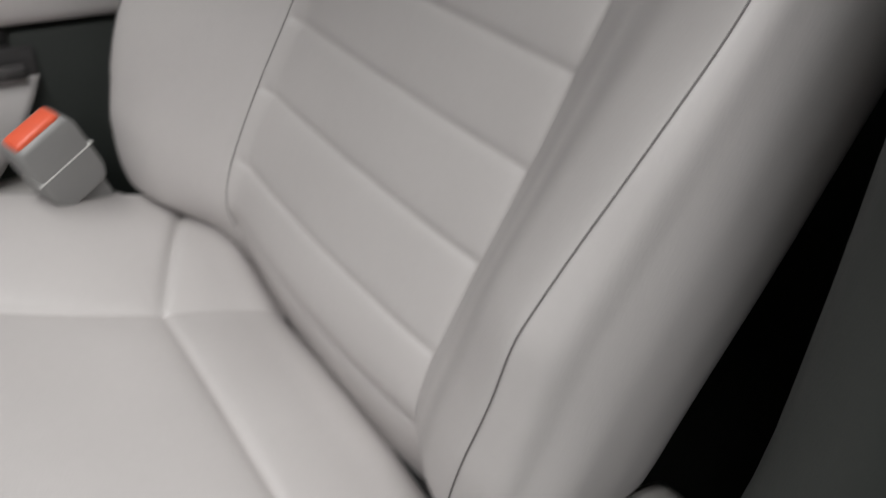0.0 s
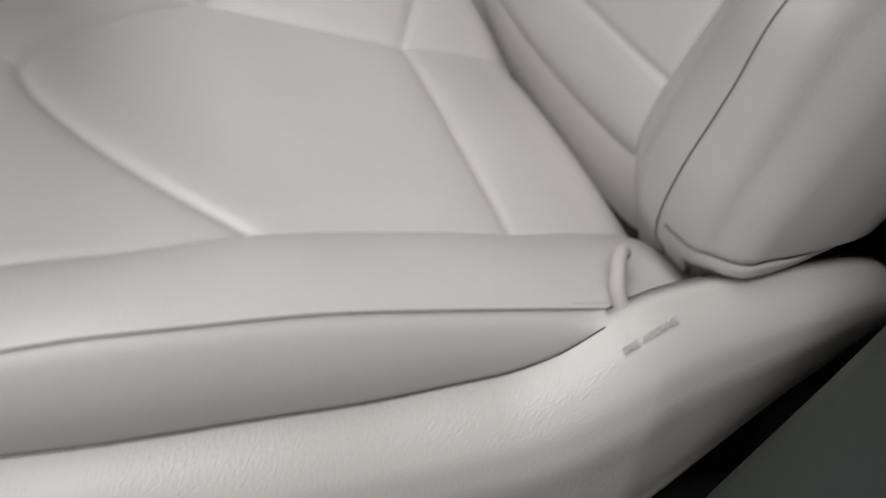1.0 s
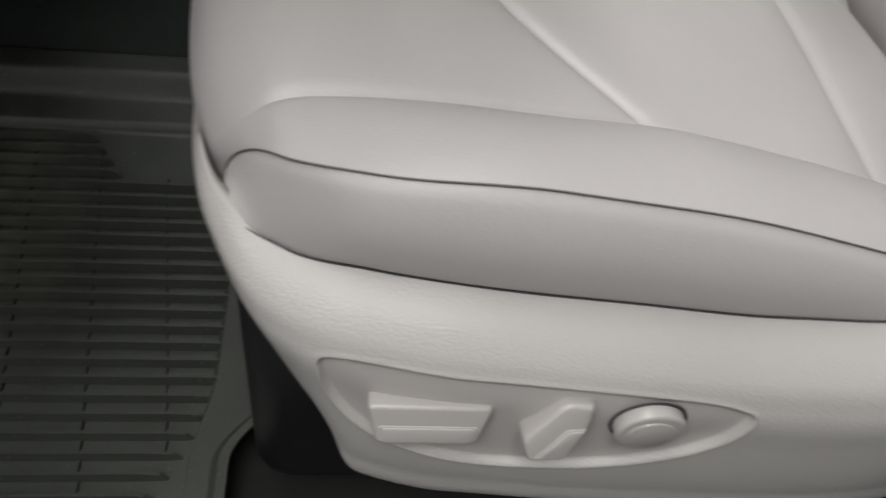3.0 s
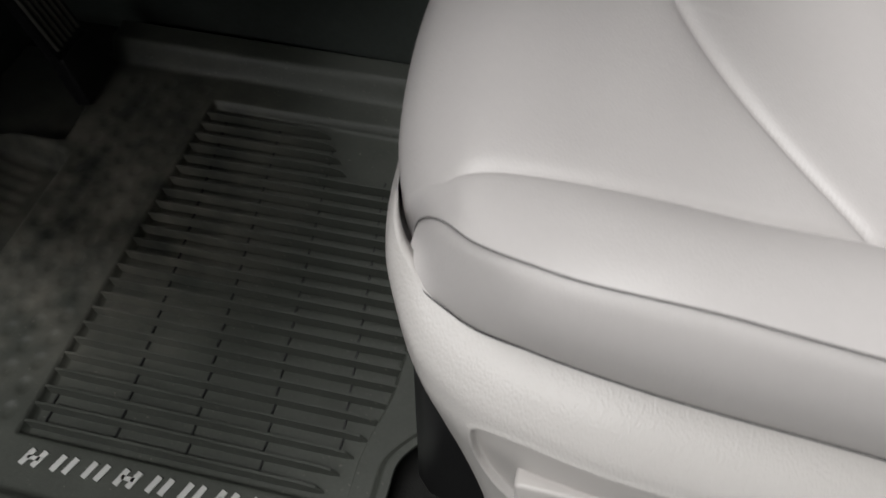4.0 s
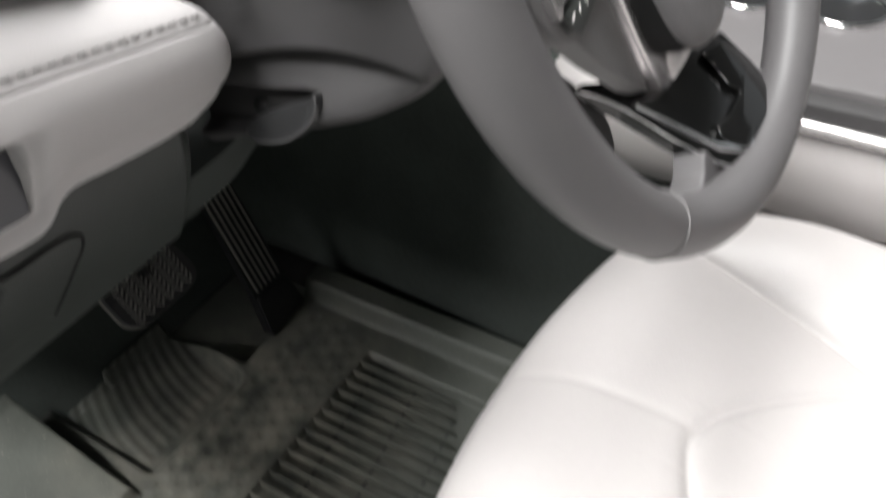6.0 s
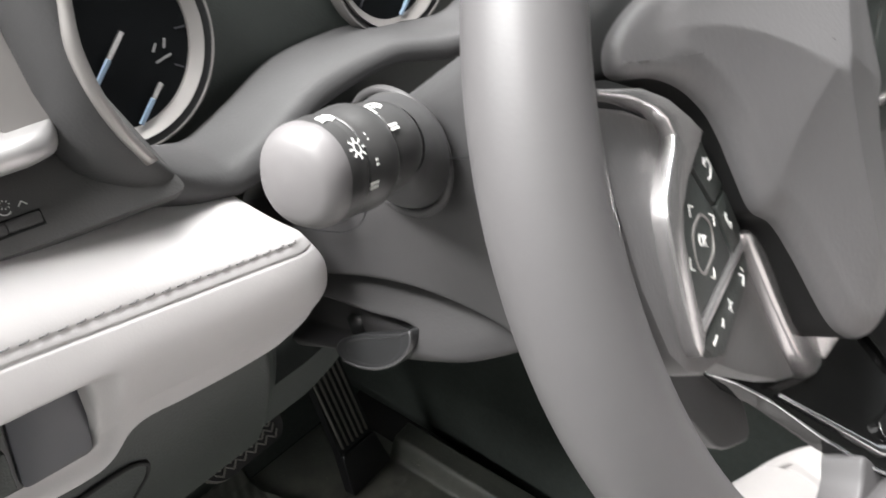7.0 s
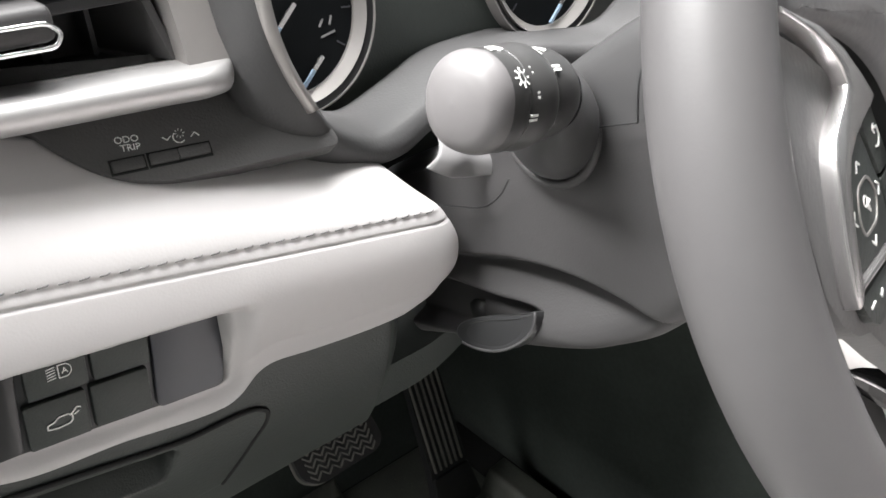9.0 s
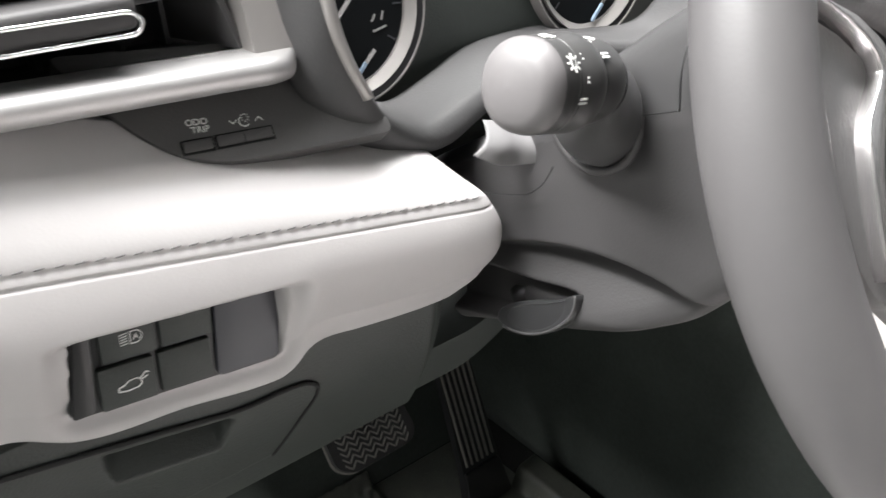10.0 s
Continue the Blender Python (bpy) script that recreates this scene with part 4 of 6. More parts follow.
def console_side():
    xs = np.linspace(-1.15, 0.45, 60)
    t = np.linspace(0, 1, 30)
    X, Tt = np.meshgrid(xs, t, indexing="ij")
    top = curve(X, [(-1.15, 0.62), (-0.8, 0.52), (-0.55, 0.40), (-0.45, 0.355), (-0.3, 0.335), (0.45, 0.335)])
    Z = -0.012 + (top + 0.012) * Tt
    Y = 0.655 + 0.03 * Tt**2 - 0.03 * (1 - Tt) ** 2 + 0.02 * smooth01((-0.5 - X) / 0.4)
    v, f = backed(np.stack([X, Y, Z], -1), (0, 0.25, 0))
    piece("console_side", v, f, CARPET, console, "dark carpeted and moulded console side")
    # padded band and top
    xs = np.linspace(-0.57, RISER, 70)
    sec = [(0.705, 0.33), (0.664, 0.338), (0.648, 0.365), (0.645, 0.395), (0.650, 0.425), (0.662, 0.444)]
    S = path_curve(np.linspace(0, 1, 26), sec)
    P = np.zeros((70, 26, 3))
    P[..., 0] = xs[:, None]
    nose = (1 - smooth01((xs + 0.57) / 0.09))[:, None]
    P[..., 1] = S[None, :, 0] + 0.05 * nose
    P[..., 2] = S[None, :, 1] + (0.40 - S[None, :, 1]) * nose * 0.35 - 0.02 * nose
    P[..., 0] += 0.6 * (P[..., 2] - 0.42) * smooth01((xs + 0.15) / 0.15)[:, None]
    v, f = backed(P, (0, 0.22, 0))
    piece("padded_band", v, f, LEATHER, console, "pale grey padded side band")
    v, f = tube([(-0.46, 0.690, 0.440), (-0.41, 0.662, 0.449), (-0.2, 0.655, 0.452), (RISER, 0.655, 0.452)], 0.008, 12)
    piece("silver_strip", v, f, SATIN, console, "bright silver strip")
    for x0, x1 in ((-0.30, -0.142), (-0.140, RISER)):
        bpart("lower_trim", box(x0, x1, 0.640, 0.70, 0.312, 0.332, 0.005, 2), SHIELD, console, "pale grey lower trim")
    bpart("console_top", box(-0.46, 0.02, 0.685, 0.95, 0.44, 0.482, 0.006, 2), STALK, console, "grey console top round the cup holders")
    bpart("console_recess", box(-0.45, 0.02, 0.664, 0.70, 0.43, 0.472, 0.004, 2), GREY, console, "dark grey recess above the strip")
    bpart("console_rear", box(0.0, 0.45, 0.668, 0.95, 0.28, 0.486, 0.006, 2), DARK, console, "charcoal rear part of the console")
    bpart("arm_rest", box(-0.16, 0.45, 0.658, 0.95, 0.492, 0.535, 0.012, 3), LEATHER, console, "pale grey arm rest")
    for x in (-0.283, -0.385):
        ring = [(x + 0.040 * math.cos(a * math.tau / 32), 0.843 + 0.042 * math.sin(a * math.tau / 32)) for a in range(32)]
        v, f = tube([(*p, 0.4835) for p in ring], 0.0045, 8, closed=True)
        piece("cup_holder_ring", v, f, CHROME, console, "chrome cup holder ring")
        # no well is cut: a flat black disc paints its shade
        bpart("cup_well_shade", prism(ring, Matrix.Translation((0, 0, 0.4825)), 0.0008), BLACK, console, "flat black disc for the shade in the cup holder")


console_side()

# ---- dashboard ----
dash = thing("dashboard", "pale grey stitched leather and charcoal plastic dashboard", "dashboard", (-0.65, 0.4, 0.5))
ZS = lambda y: 0.7060 + (0.224 - y) * 0.165  # noqa: E731  height of the stitched crease
XS = lambda y: -0.541 - 0.012 * np.clip((0.224 - y) / 0.24, 0, 1.6)  # noqa: E731


def dash_pad():
    ny, ns = 260, 220
    ends = [(0, 0.214), (0.30, 0.227), (0.46, 0.236), (0.60, 0.242), (0.75, 0.2425), (0.88, 0.2385), (0.95, 0.232), (1, 0.219)]
    s = np.linspace(0, 1, ns)
    ye = curve(s, ends)[None, :]
    u = np.linspace(0, 1, ny)[:, None]
    Y = -0.20 + (ye + 0.20) * u
    zs, xs = ZS(Y), XS(Y)
    # height and depth of the section, from the upper edge over the crease to the lower edge
    top_z = 0.727 + 0.32 * np.clip(0.234 - Y, 0, 1)
    low_z = curve(Y, [(-0.2, 0.662), (-0.03, 0.665), (0.0, 0.651), (0.05, 0.645), (0.098, 0.639), (0.108, 0.642), (0.118, 0.650), (0.128, 0.6525), (0.148, 0.650), (0.2, 0.646), (0.25, 0.646)])
    S = s[None, :]
    k = 0.46
    up = np.clip(S / k, 0, 1)
    dn = np.clip((S - k) / (1 - k), 0, 1)
    Z = np.where(S < k, top_z + (zs - top_z) * up, zs + (low_z - zs) * dn)
    X = np.where(S < k, (xs - 0.040) + 0.040 * (1 - (1 - up) ** 1.6), xs + 0.006 * np.sin(np.pi * np.clip(dn * 1.25, 0, 1)) - 0.010 * dn**3)
    crease = np.where(S < k, (1 - up) * (top_z - zs), dn * (zs - low_z))
    X = X - 0.0009 * np.exp(-(((crease - 0.0052) / 0.0007) ** 2)) * (S > k) - 0.0003 * np.exp(-((crease / 0.0012) ** 2))
    # rounded outer end
    end = np.clip((u - 0.965) / 0.035, 0, 1)
    X = X - 0.012 * (1 - np.sqrt(np.clip(1 - end**2, 0, 1)))
    P = np.stack([X, Y, Z], -1)
    # the opening for the switch field
    hole = outline_gap(Y, Z, HOLE)
    below = smooth01((0.7105 - 0.100 * (Y - 0.008) - Z) / 0.006)
    P[..., 0] -= 0.021 * smooth01((0.0005 - hole) / 0.003) + 0.006 * smooth01((0.014 - hole) / 0.013) * below * smooth01((dn - 0.16) / 0.16)
    # flared frame round the field
    v, f = backed(P, (-0.05, 0, 0))
    piece("dash_pad", v, f, LEATHER_DASH, dash, "pale grey leather dash pad with stitched crease")
    # stitches just above the crease
    n = 48
    for i in range(n):
        y0 = -0.135 + i * 0.0077
        if y0 > 0.222:
            break
        y1 = y0 + 0.0056
        z0, z1 = float(ZS(y0)) + 0.0012, float(ZS(y1)) + 0.0022
        x0, x1 = float(XS(y0)) - 0.0009, float(XS(y1)) - 0.0003
        vv, ff = tube([(x0 - 0.0004, y0, z0), (x0 + 0.0007, y0 + 0.0012, z0), (x1 + 0.0004, y1 - 0.0012, z1), (x1 - 0.0007, y1, z1)], 0.00040, 6)
        piece("stitch", vv, ff, THREAD, dash)


HOLE = rounded([(0.008, 0.7085), (0.1075, 0.6985), (0.1030, 0.6515), (0.001, 0.6640)], 0.006, 6)
dash_pad()


def face_frame(y, z, x, lean=0.12, skew=-0.11):
    """A frame on the dash face: a towards the inner side, b up, outward towards the driver."""
    return axes((x, y, z), (0, 1, skew), (-lean, 0, 1))


def switch_field():
    at = face_frame(0.0545, 0.6800, -0.5655, 0.05, -0.108)
    field = bpart("switch_panel", prism(rounded([(-0.047, 0.0235), (0.0545, 0.0235), (0.0500, -0.0245), (-0.0535, -0.0225)], 0.006), at, 0.004, 0.001), BLACK, dash, "black switch panel")
    cells = [(-0.0360, 0.0020, -0.0110, 0.0225), (-0.0090, 0.0022, 0.0160, 0.0228), (-0.0390, -0.0215, -0.0135, 0.0000), (-0.0115, -0.0208, 0.0140, 0.0002)]
    keys = []
    for a0, b0, a1, b1 in cells:
        keys.append(bpart("switch_key", prism(rounded([(a0, b0), (a1, b0), (a1, b1), (a0, b1)], 0.0012, 3), at @ Matrix.Translation((0, 0, 0.004)), 0.0035, 0.0011), DARK, field))
    bpart("blank_plate", prism(rounded([(0.0180, 0.0228), (0.0535, 0.0230), (0.0490, -0.0230), (0.0160, -0.0230)], 0.004), at @ Matrix.Translation((0, 0, 0.004)), 0.0030, 0.001), SLATE, field, "blue black blank plate")
    bpart("side_blank", prism(rounded([(-0.0460, 0.0215), (-0.0385, 0.0220), (-0.0415, -0.0210), (-0.0520, -0.0215)], 0.002), at @ Matrix.Translation((0, 0, 0.004)), 0.0025, 0.001), BLACK, field)
    g = at @ Matrix.Translation((-0.0215, 0.0120, 0.0077)) @ Matrix.Scale(0.75, 4)
    marks = [(-0.0075, k * 0.0017, -0.0028, k * 0.0017 + 0.0007, 0.0005) for k in (-2, -1, 0, 1, 2)]
    ring = [(0.0016 + 0.0042 * math.cos(a), 0.0004 + 0.0042 * math.sin(a)) for a in np.linspace(-1.25, 1.25, 11)]
    ring = [(-0.0012, ring[0][1])] + ring + [(-0.0012, ring[-1][1])]
    marks += [(*p, *q, 0.00055) for p, q in zip(ring, ring[1:] + ring[:1])]
    bars("lamp_symbol", marks, g, WHITE, keys[0])
    lettering("lamp_letter", "A", 0.0052, g @ Matrix.Translation((0.0022, 0.0003, 0.0002)), WHITE, keys[0])
    g = at @ Matrix.Translation((-0.0240, -0.0105, 0.0077)) @ Matrix.Scale(0.9, 4)
    car = [(-0.0078, -0.003), (-0.0075, -0.0008), (-0.0045, 0.0000), (-0.0022, 0.0020), (0.0020, 0.0022), (0.0040, 0.0008), (0.0038, -0.0018), (0.0022, -0.0030), (-0.0030, -0.0036), (-0.0078, -0.003)]
    bars("tailgate_symbol", [(*p, *q, 0.0006) for p, q in zip(car, car[1:])] + [(0.0034, 0.0014, 0.0065, 0.0044, 0.0007), (0.0065, 0.0044, 0.0082, 0.0036, 0.0006), (0.0048, 0.0008, 0.0072, 0.0020, 0.0006)], g, WHITE, keys[2])


switch_field()


def knee_panel():
    ny, ns = 260, 110
    Y, S = np.meshgrid(np.linspace(-0.20, 0.222, ny), np.linspace(0, 1, ns), indexing="ij")
    zt = curve(Y, [(-0.2, 0.655), (0.2, 0.665)])
    Z = zt + (0.536 - zt) * S
    X = -0.566 - 0.040 * S**1.5 + 0.006 * np.sin(np.pi * S) - 0.012 * smooth01((Y - 0.205) / 0.017)
    # the well behind the fuse cover
    side = curve((0.620 - Z) / 0.052, [(0, 0.1185), (0.08, 0.1235), (0.2, 0.1225), (0.5, 0.113), (1, 0.096)])
    roof = curve(Y, [(-0.2, 0.672), (-0.15, 0.6655), (0.0389, 0.6303), (0.0769, 0.6225), (0.118, 0.6185), (0.23, 0.616)])
    X = X - 0.034 * smooth01((side - Y) / 0.003) * smooth01((roof - Z) / 0.003) * smooth01((Z - 0.570) / 0.003)
    v, f = backed(np.stack([X, Y, Z], -1), (-0.06, 0, 0))
    piece("knee_panel", v, f, DARK, dash, "charcoal knee panel")
    Y, S = np.meshgrid(np.linspace(0.215, 0.60, ny), np.linspace(0, 1, ns), indexing="ij")
    Z = 0.575 + (0.536 - 0.575) * S + 0.02 * smooth01((Y - 0.25) / 0.1)
    X = -0.600 - 0.014 * S - 0.02 * smooth01((Y - 0.25) / 0.2)
    v, f = backed(np.stack([X, Y, Z], -1), (-0.09, 0, 0))
    piece("knee_panel_bridge", v, f, DARK, dash, "charcoal panel under the column")
    # flush cover with a scooped finger pull, a dark gap round it
    def on_panel(y, z):
        zt = curve(y, [(-0.2, 0.655), (0.2, 0.665)])
        q = np.clip((zt - z) / (zt - 0.536), 0, 1)
        return -0.566 - 0.040 * q**1.5 + 0.006 * np.sin(np.pi * q)

    u, w = np.meshgrid(np.linspace(0, 1, 130), np.linspace(0, 1, 60), indexing="ij")
    right = curve(w, [(0, 0.119), (0.08, 0.1245), (0.2, 0.1235), (0.5, 0.114), (1, 0.097)])
    Y = -0.15 + (right + 0.15) * u
    top = curve(Y, [(-0.15, 0.668), (0.0389, 0.6328), (0.0769, 0.6243), (0.118, 0.6205), (0.125, 0.618)])
    Z = top * (1 - w) + 0.568 * w
    X = on_panel(Y, Z) + 0.0016
    under = top - Z
    scoop = smooth01((0.0745 - 0.35 * under - Y) / 0.003) * smooth01((Y - 0.008) / 0.004) * smooth01((under - 0.0035) / 0.002) * np.clip((0.026 - under) / 0.022, 0, 1)
    X = X - 0.022 * scoop
    G = np.stack([X, Y, Z], -1)
    v, f = backed(G, (-0.002, 0, 0))
    cover = piece("fuse_cover", v, f, DARK, dash, "charcoal fuse box cover with finger pull")
    rim = np.concatenate([G[::2, 0], G[-1, 1::2]])
    rim[:, 0] = on_panel(rim[:, 1], rim[:, 2]) + 0.0011
    v, f = tube(rim, 0.0015, 6)
    piece("cover_gap", v, f, DEEP, dash, "dark gap line")
    # deep body behind it all
    bpart("dash_body", box(-1.16, -0.66, -0.05, 1.50, 0.60, 0.86, 0.02, 2), DARK, dash, "dark dashboard body")
    bpart("lower_body", box(-1.16, -0.67, -0.05, 1.50, 0.54, 0.61), DARK, dash, "dark dashboard underside")
    bpart("outer_cheek", box(-0.72, -0.60, -0.21, -0.06, 0.50, 0.90, 0.02, 2), DARK, dash, "dark outer dash end")
    bpart("passenger_pad", box(-0.70, -0.60, 0.56, 1.50, 0.66, 0.86, 0.03, 3), LEATHER_DASH, dash, "pale grey passenger dash pad")


knee_panel()


def odo_pod():
    at = axes((-0.5815, 0.110, 0.769), (0.10, 1, -0.10), (-0.62, 0.0, 0.78)) @ Matrix.Translation((0, 0, 0.0042))
    out = rounded([(-0.075, 0.040), (-0.060, 0.016), (-0.046, -0.001), (-0.0345, -0.011), (-0.022, -0.0168), (-0.008, -0.0195), (0.010, -0.0195), (0.078, -0.0165), (0.060, 0.040)], 0.006, 5)
    pod = bpart("trip_panel", prism(out, at @ Matrix.Translation((0, 0, -0.008)), 0.011, 0.0008), TRIPGREY, dash, "charcoal trip switch panel")
    for a0, a1 in ((-0.0285, -0.0150), (-0.0126, -0.0002), (0.0002, 0.0140)):
        b = -0.0078 + (a0 - 0.01) * 0.05
        bpart("trip_key_gap", prism([(a0 - 0.0009, b - 0.0040), (a1 + 0.0009, b - 0.0034), (a1 + 0.0009, b + 0.0038), (a0 - 0.0009, b + 0.0032)], at @ Matrix.Translation((0, 0, 0.003)), 0.0003), DEEP, pod, "black gap round the key")
        bpart("trip_key", prism(rounded([(a0, b - 0.0028), (a1, b - 0.0022), (a1, b + 0.0028), (a0, b + 0.0022)], 0.0007, 3), at @ Matrix.Translation((0, 0, 0.003)), 0.0016, 0.0007), TRIPGREY, pod)
    lettering("trip_lettering", "ODO", 0.0043, at @ Matrix.Translation((-0.0195, 0.0016, 0.0031)), WHITE, pod)
    lettering("trip_lettering", "TRIP", 0.0043, at @ Matrix.Translation((-0.0187, -0.0022, 0.0031)), WHITE, pod)
    g = at @ Matrix.Translation((0.0030, -0.0008, 0.0031)) @ Matrix.Scale(0.62, 4)
    sun = [(0.0022 * math.cos(a), 0.0028 + 0.0022 * math.sin(a), 0.0036 * math.cos(a), 0.0028 + 0.0036 * math.sin(a), 0.0005) for a in np.linspace(0, math.tau, 8, endpoint=False)]
    arc = [(-0.001 + 0.0042 * math.cos(a), 0.0042 * math.sin(a)) for a in np.linspace(2.2, 5.6, 9)]
    bars("dimmer_symbol", sun + [(*p, *q, 0.0008) for p, q in zip(arc, arc[1:])], g, WHITE, pod)
    bars("arrow_mark", [(-0.0125, 0.0018, -0.0095, -0.0012, 0.0007), (-0.0095, -0.0012, -0.0065, 0.0018, 0.0007), (0.0075, -0.001, 0.0105, 0.0022, 0.0007), (0.0105, 0.0022, 0.0135, -0.001, 0.0007)], g, WHITE, pod)


odo_pod()


def air_vent():
    vent = thing("air_vent", "side air vent with silver lower bar and grey frame", "air vent", (-0.60, 0.03, 0.80))
    bar = np.array([(-0.5655, -0.20, 0.8170), (-0.5655, -0.05, 0.8074), (-0.5655, 0.06, 0.8003), (-0.5655, 0.110, 0.7972), (-0.5658, 0.128, 0.7961), (-0.569, 0.137, 0.7960), (-0.577, 0.1425, 0.7975), (-0.587, 0.144, 0.800)])
    P = path_curve(np.linspace(0, 1, 140), bar)
    sec = [(-0.012, 0.0064), (-0.004, 0.0062), (0.0010, 0.0050), (0.0034, 0.0026), (0.0040, 0.0000), (0.0030, -0.0035), (0.0000, -0.0066), (-0.012, -0.0078)]
    G = np.array([[p + np.array([dx, 0, dz]) for dx, dz in path_curve(np.linspace(0, 1, 28), sec)] for p in P])
    v, f = backed(G, (-0.012, 0, 0.0))
    piece("silver_bar", v, f, BARSILVER, vent, "satin silver bar")
    # end frame on the inner side
    at = axes((-0.574, 0.1345, 0.806), (0.0, 1, 0), (-0.28, -0.28, 0.92))
    bpart("vent_end_frame", prism(rounded([(-0.012, -0.004), (0.0135, -0.005), (0.0125, 0.05), (-0.012, 0.05)], 0.003), at, -0.035, 0.0), DULLSILVER, vent, "dull silver end frame")
    # box: floor, roof, inner walls
    bpart("vent_floor", prism([(-0.20, 0), (0.125, 0), (0.105, 0.06), (-0.20, 0.06)], axes((-0.582, 0.0, 0.803), (0, 1, -0.02), (-1, 0, 0.0)), -0.004), DARK, vent, "charcoal vent floor")
    bpart("vent_back", box(-0.65, -0.646, -0.20, 0.14, 0.78, 0.90), BLACK, vent, "black vent back")
    bpart("vent_inner_wall", prism([(0, 0), (0.06, 0), (0.06, 0.08), (0.02, 0.08)], axes((-0.586, 0.121, 0.803), (-1, -0.28, 0), (0, -0.18, 1)), 0.004), GREY, vent, "grey vent cheek")
    bpart("vent_hood", box(-0.66, -0.588, -0.20, 0.15, 0.862, 0.88, 0.006, 3), GREY, vent, "grey hood over the vent")
    for z in (0.832, 0.855):
        bpart("vent_slat", box(-0.622, -0.590, -0.20, 0.114, z - 0.0025, z + 0.0025, 0.001), BLACK, vent, "black slat")
    for y in (-0.12, -0.08, -0.04, 0.0, 0.04, 0.078, 0.100):
        bpart("vent_fin", box(-0.642, -0.624, y, y + 0.0022, 0.803, 0.862), BLACK, vent, "black upright fin")
    tab = bpart("vent_tab", box(-0.600, -0.570, -0.02, 0.074, 0.8235, 0.838, 0.004, 3), GREY, vent, "grey sliding tab")
    at = axes((-0.5695, 0.031, 0.8275), (0, 1, -0.03), (0, 0, 1))
    ring = rounded([(-0.045, -0.0048), (0.041, -0.0042), (0.044, 0.001), (0.039, 0.0050), (-0.043, 0.0050)], 0.003)
    v, f = tube([tuple(at @ Vector((a, b, 0))) for a, b in ring], 0.0011, 8, closed=True)
    piece("tab_ring", v, f, CHROME, tab, "chrome ring")


air_vent()


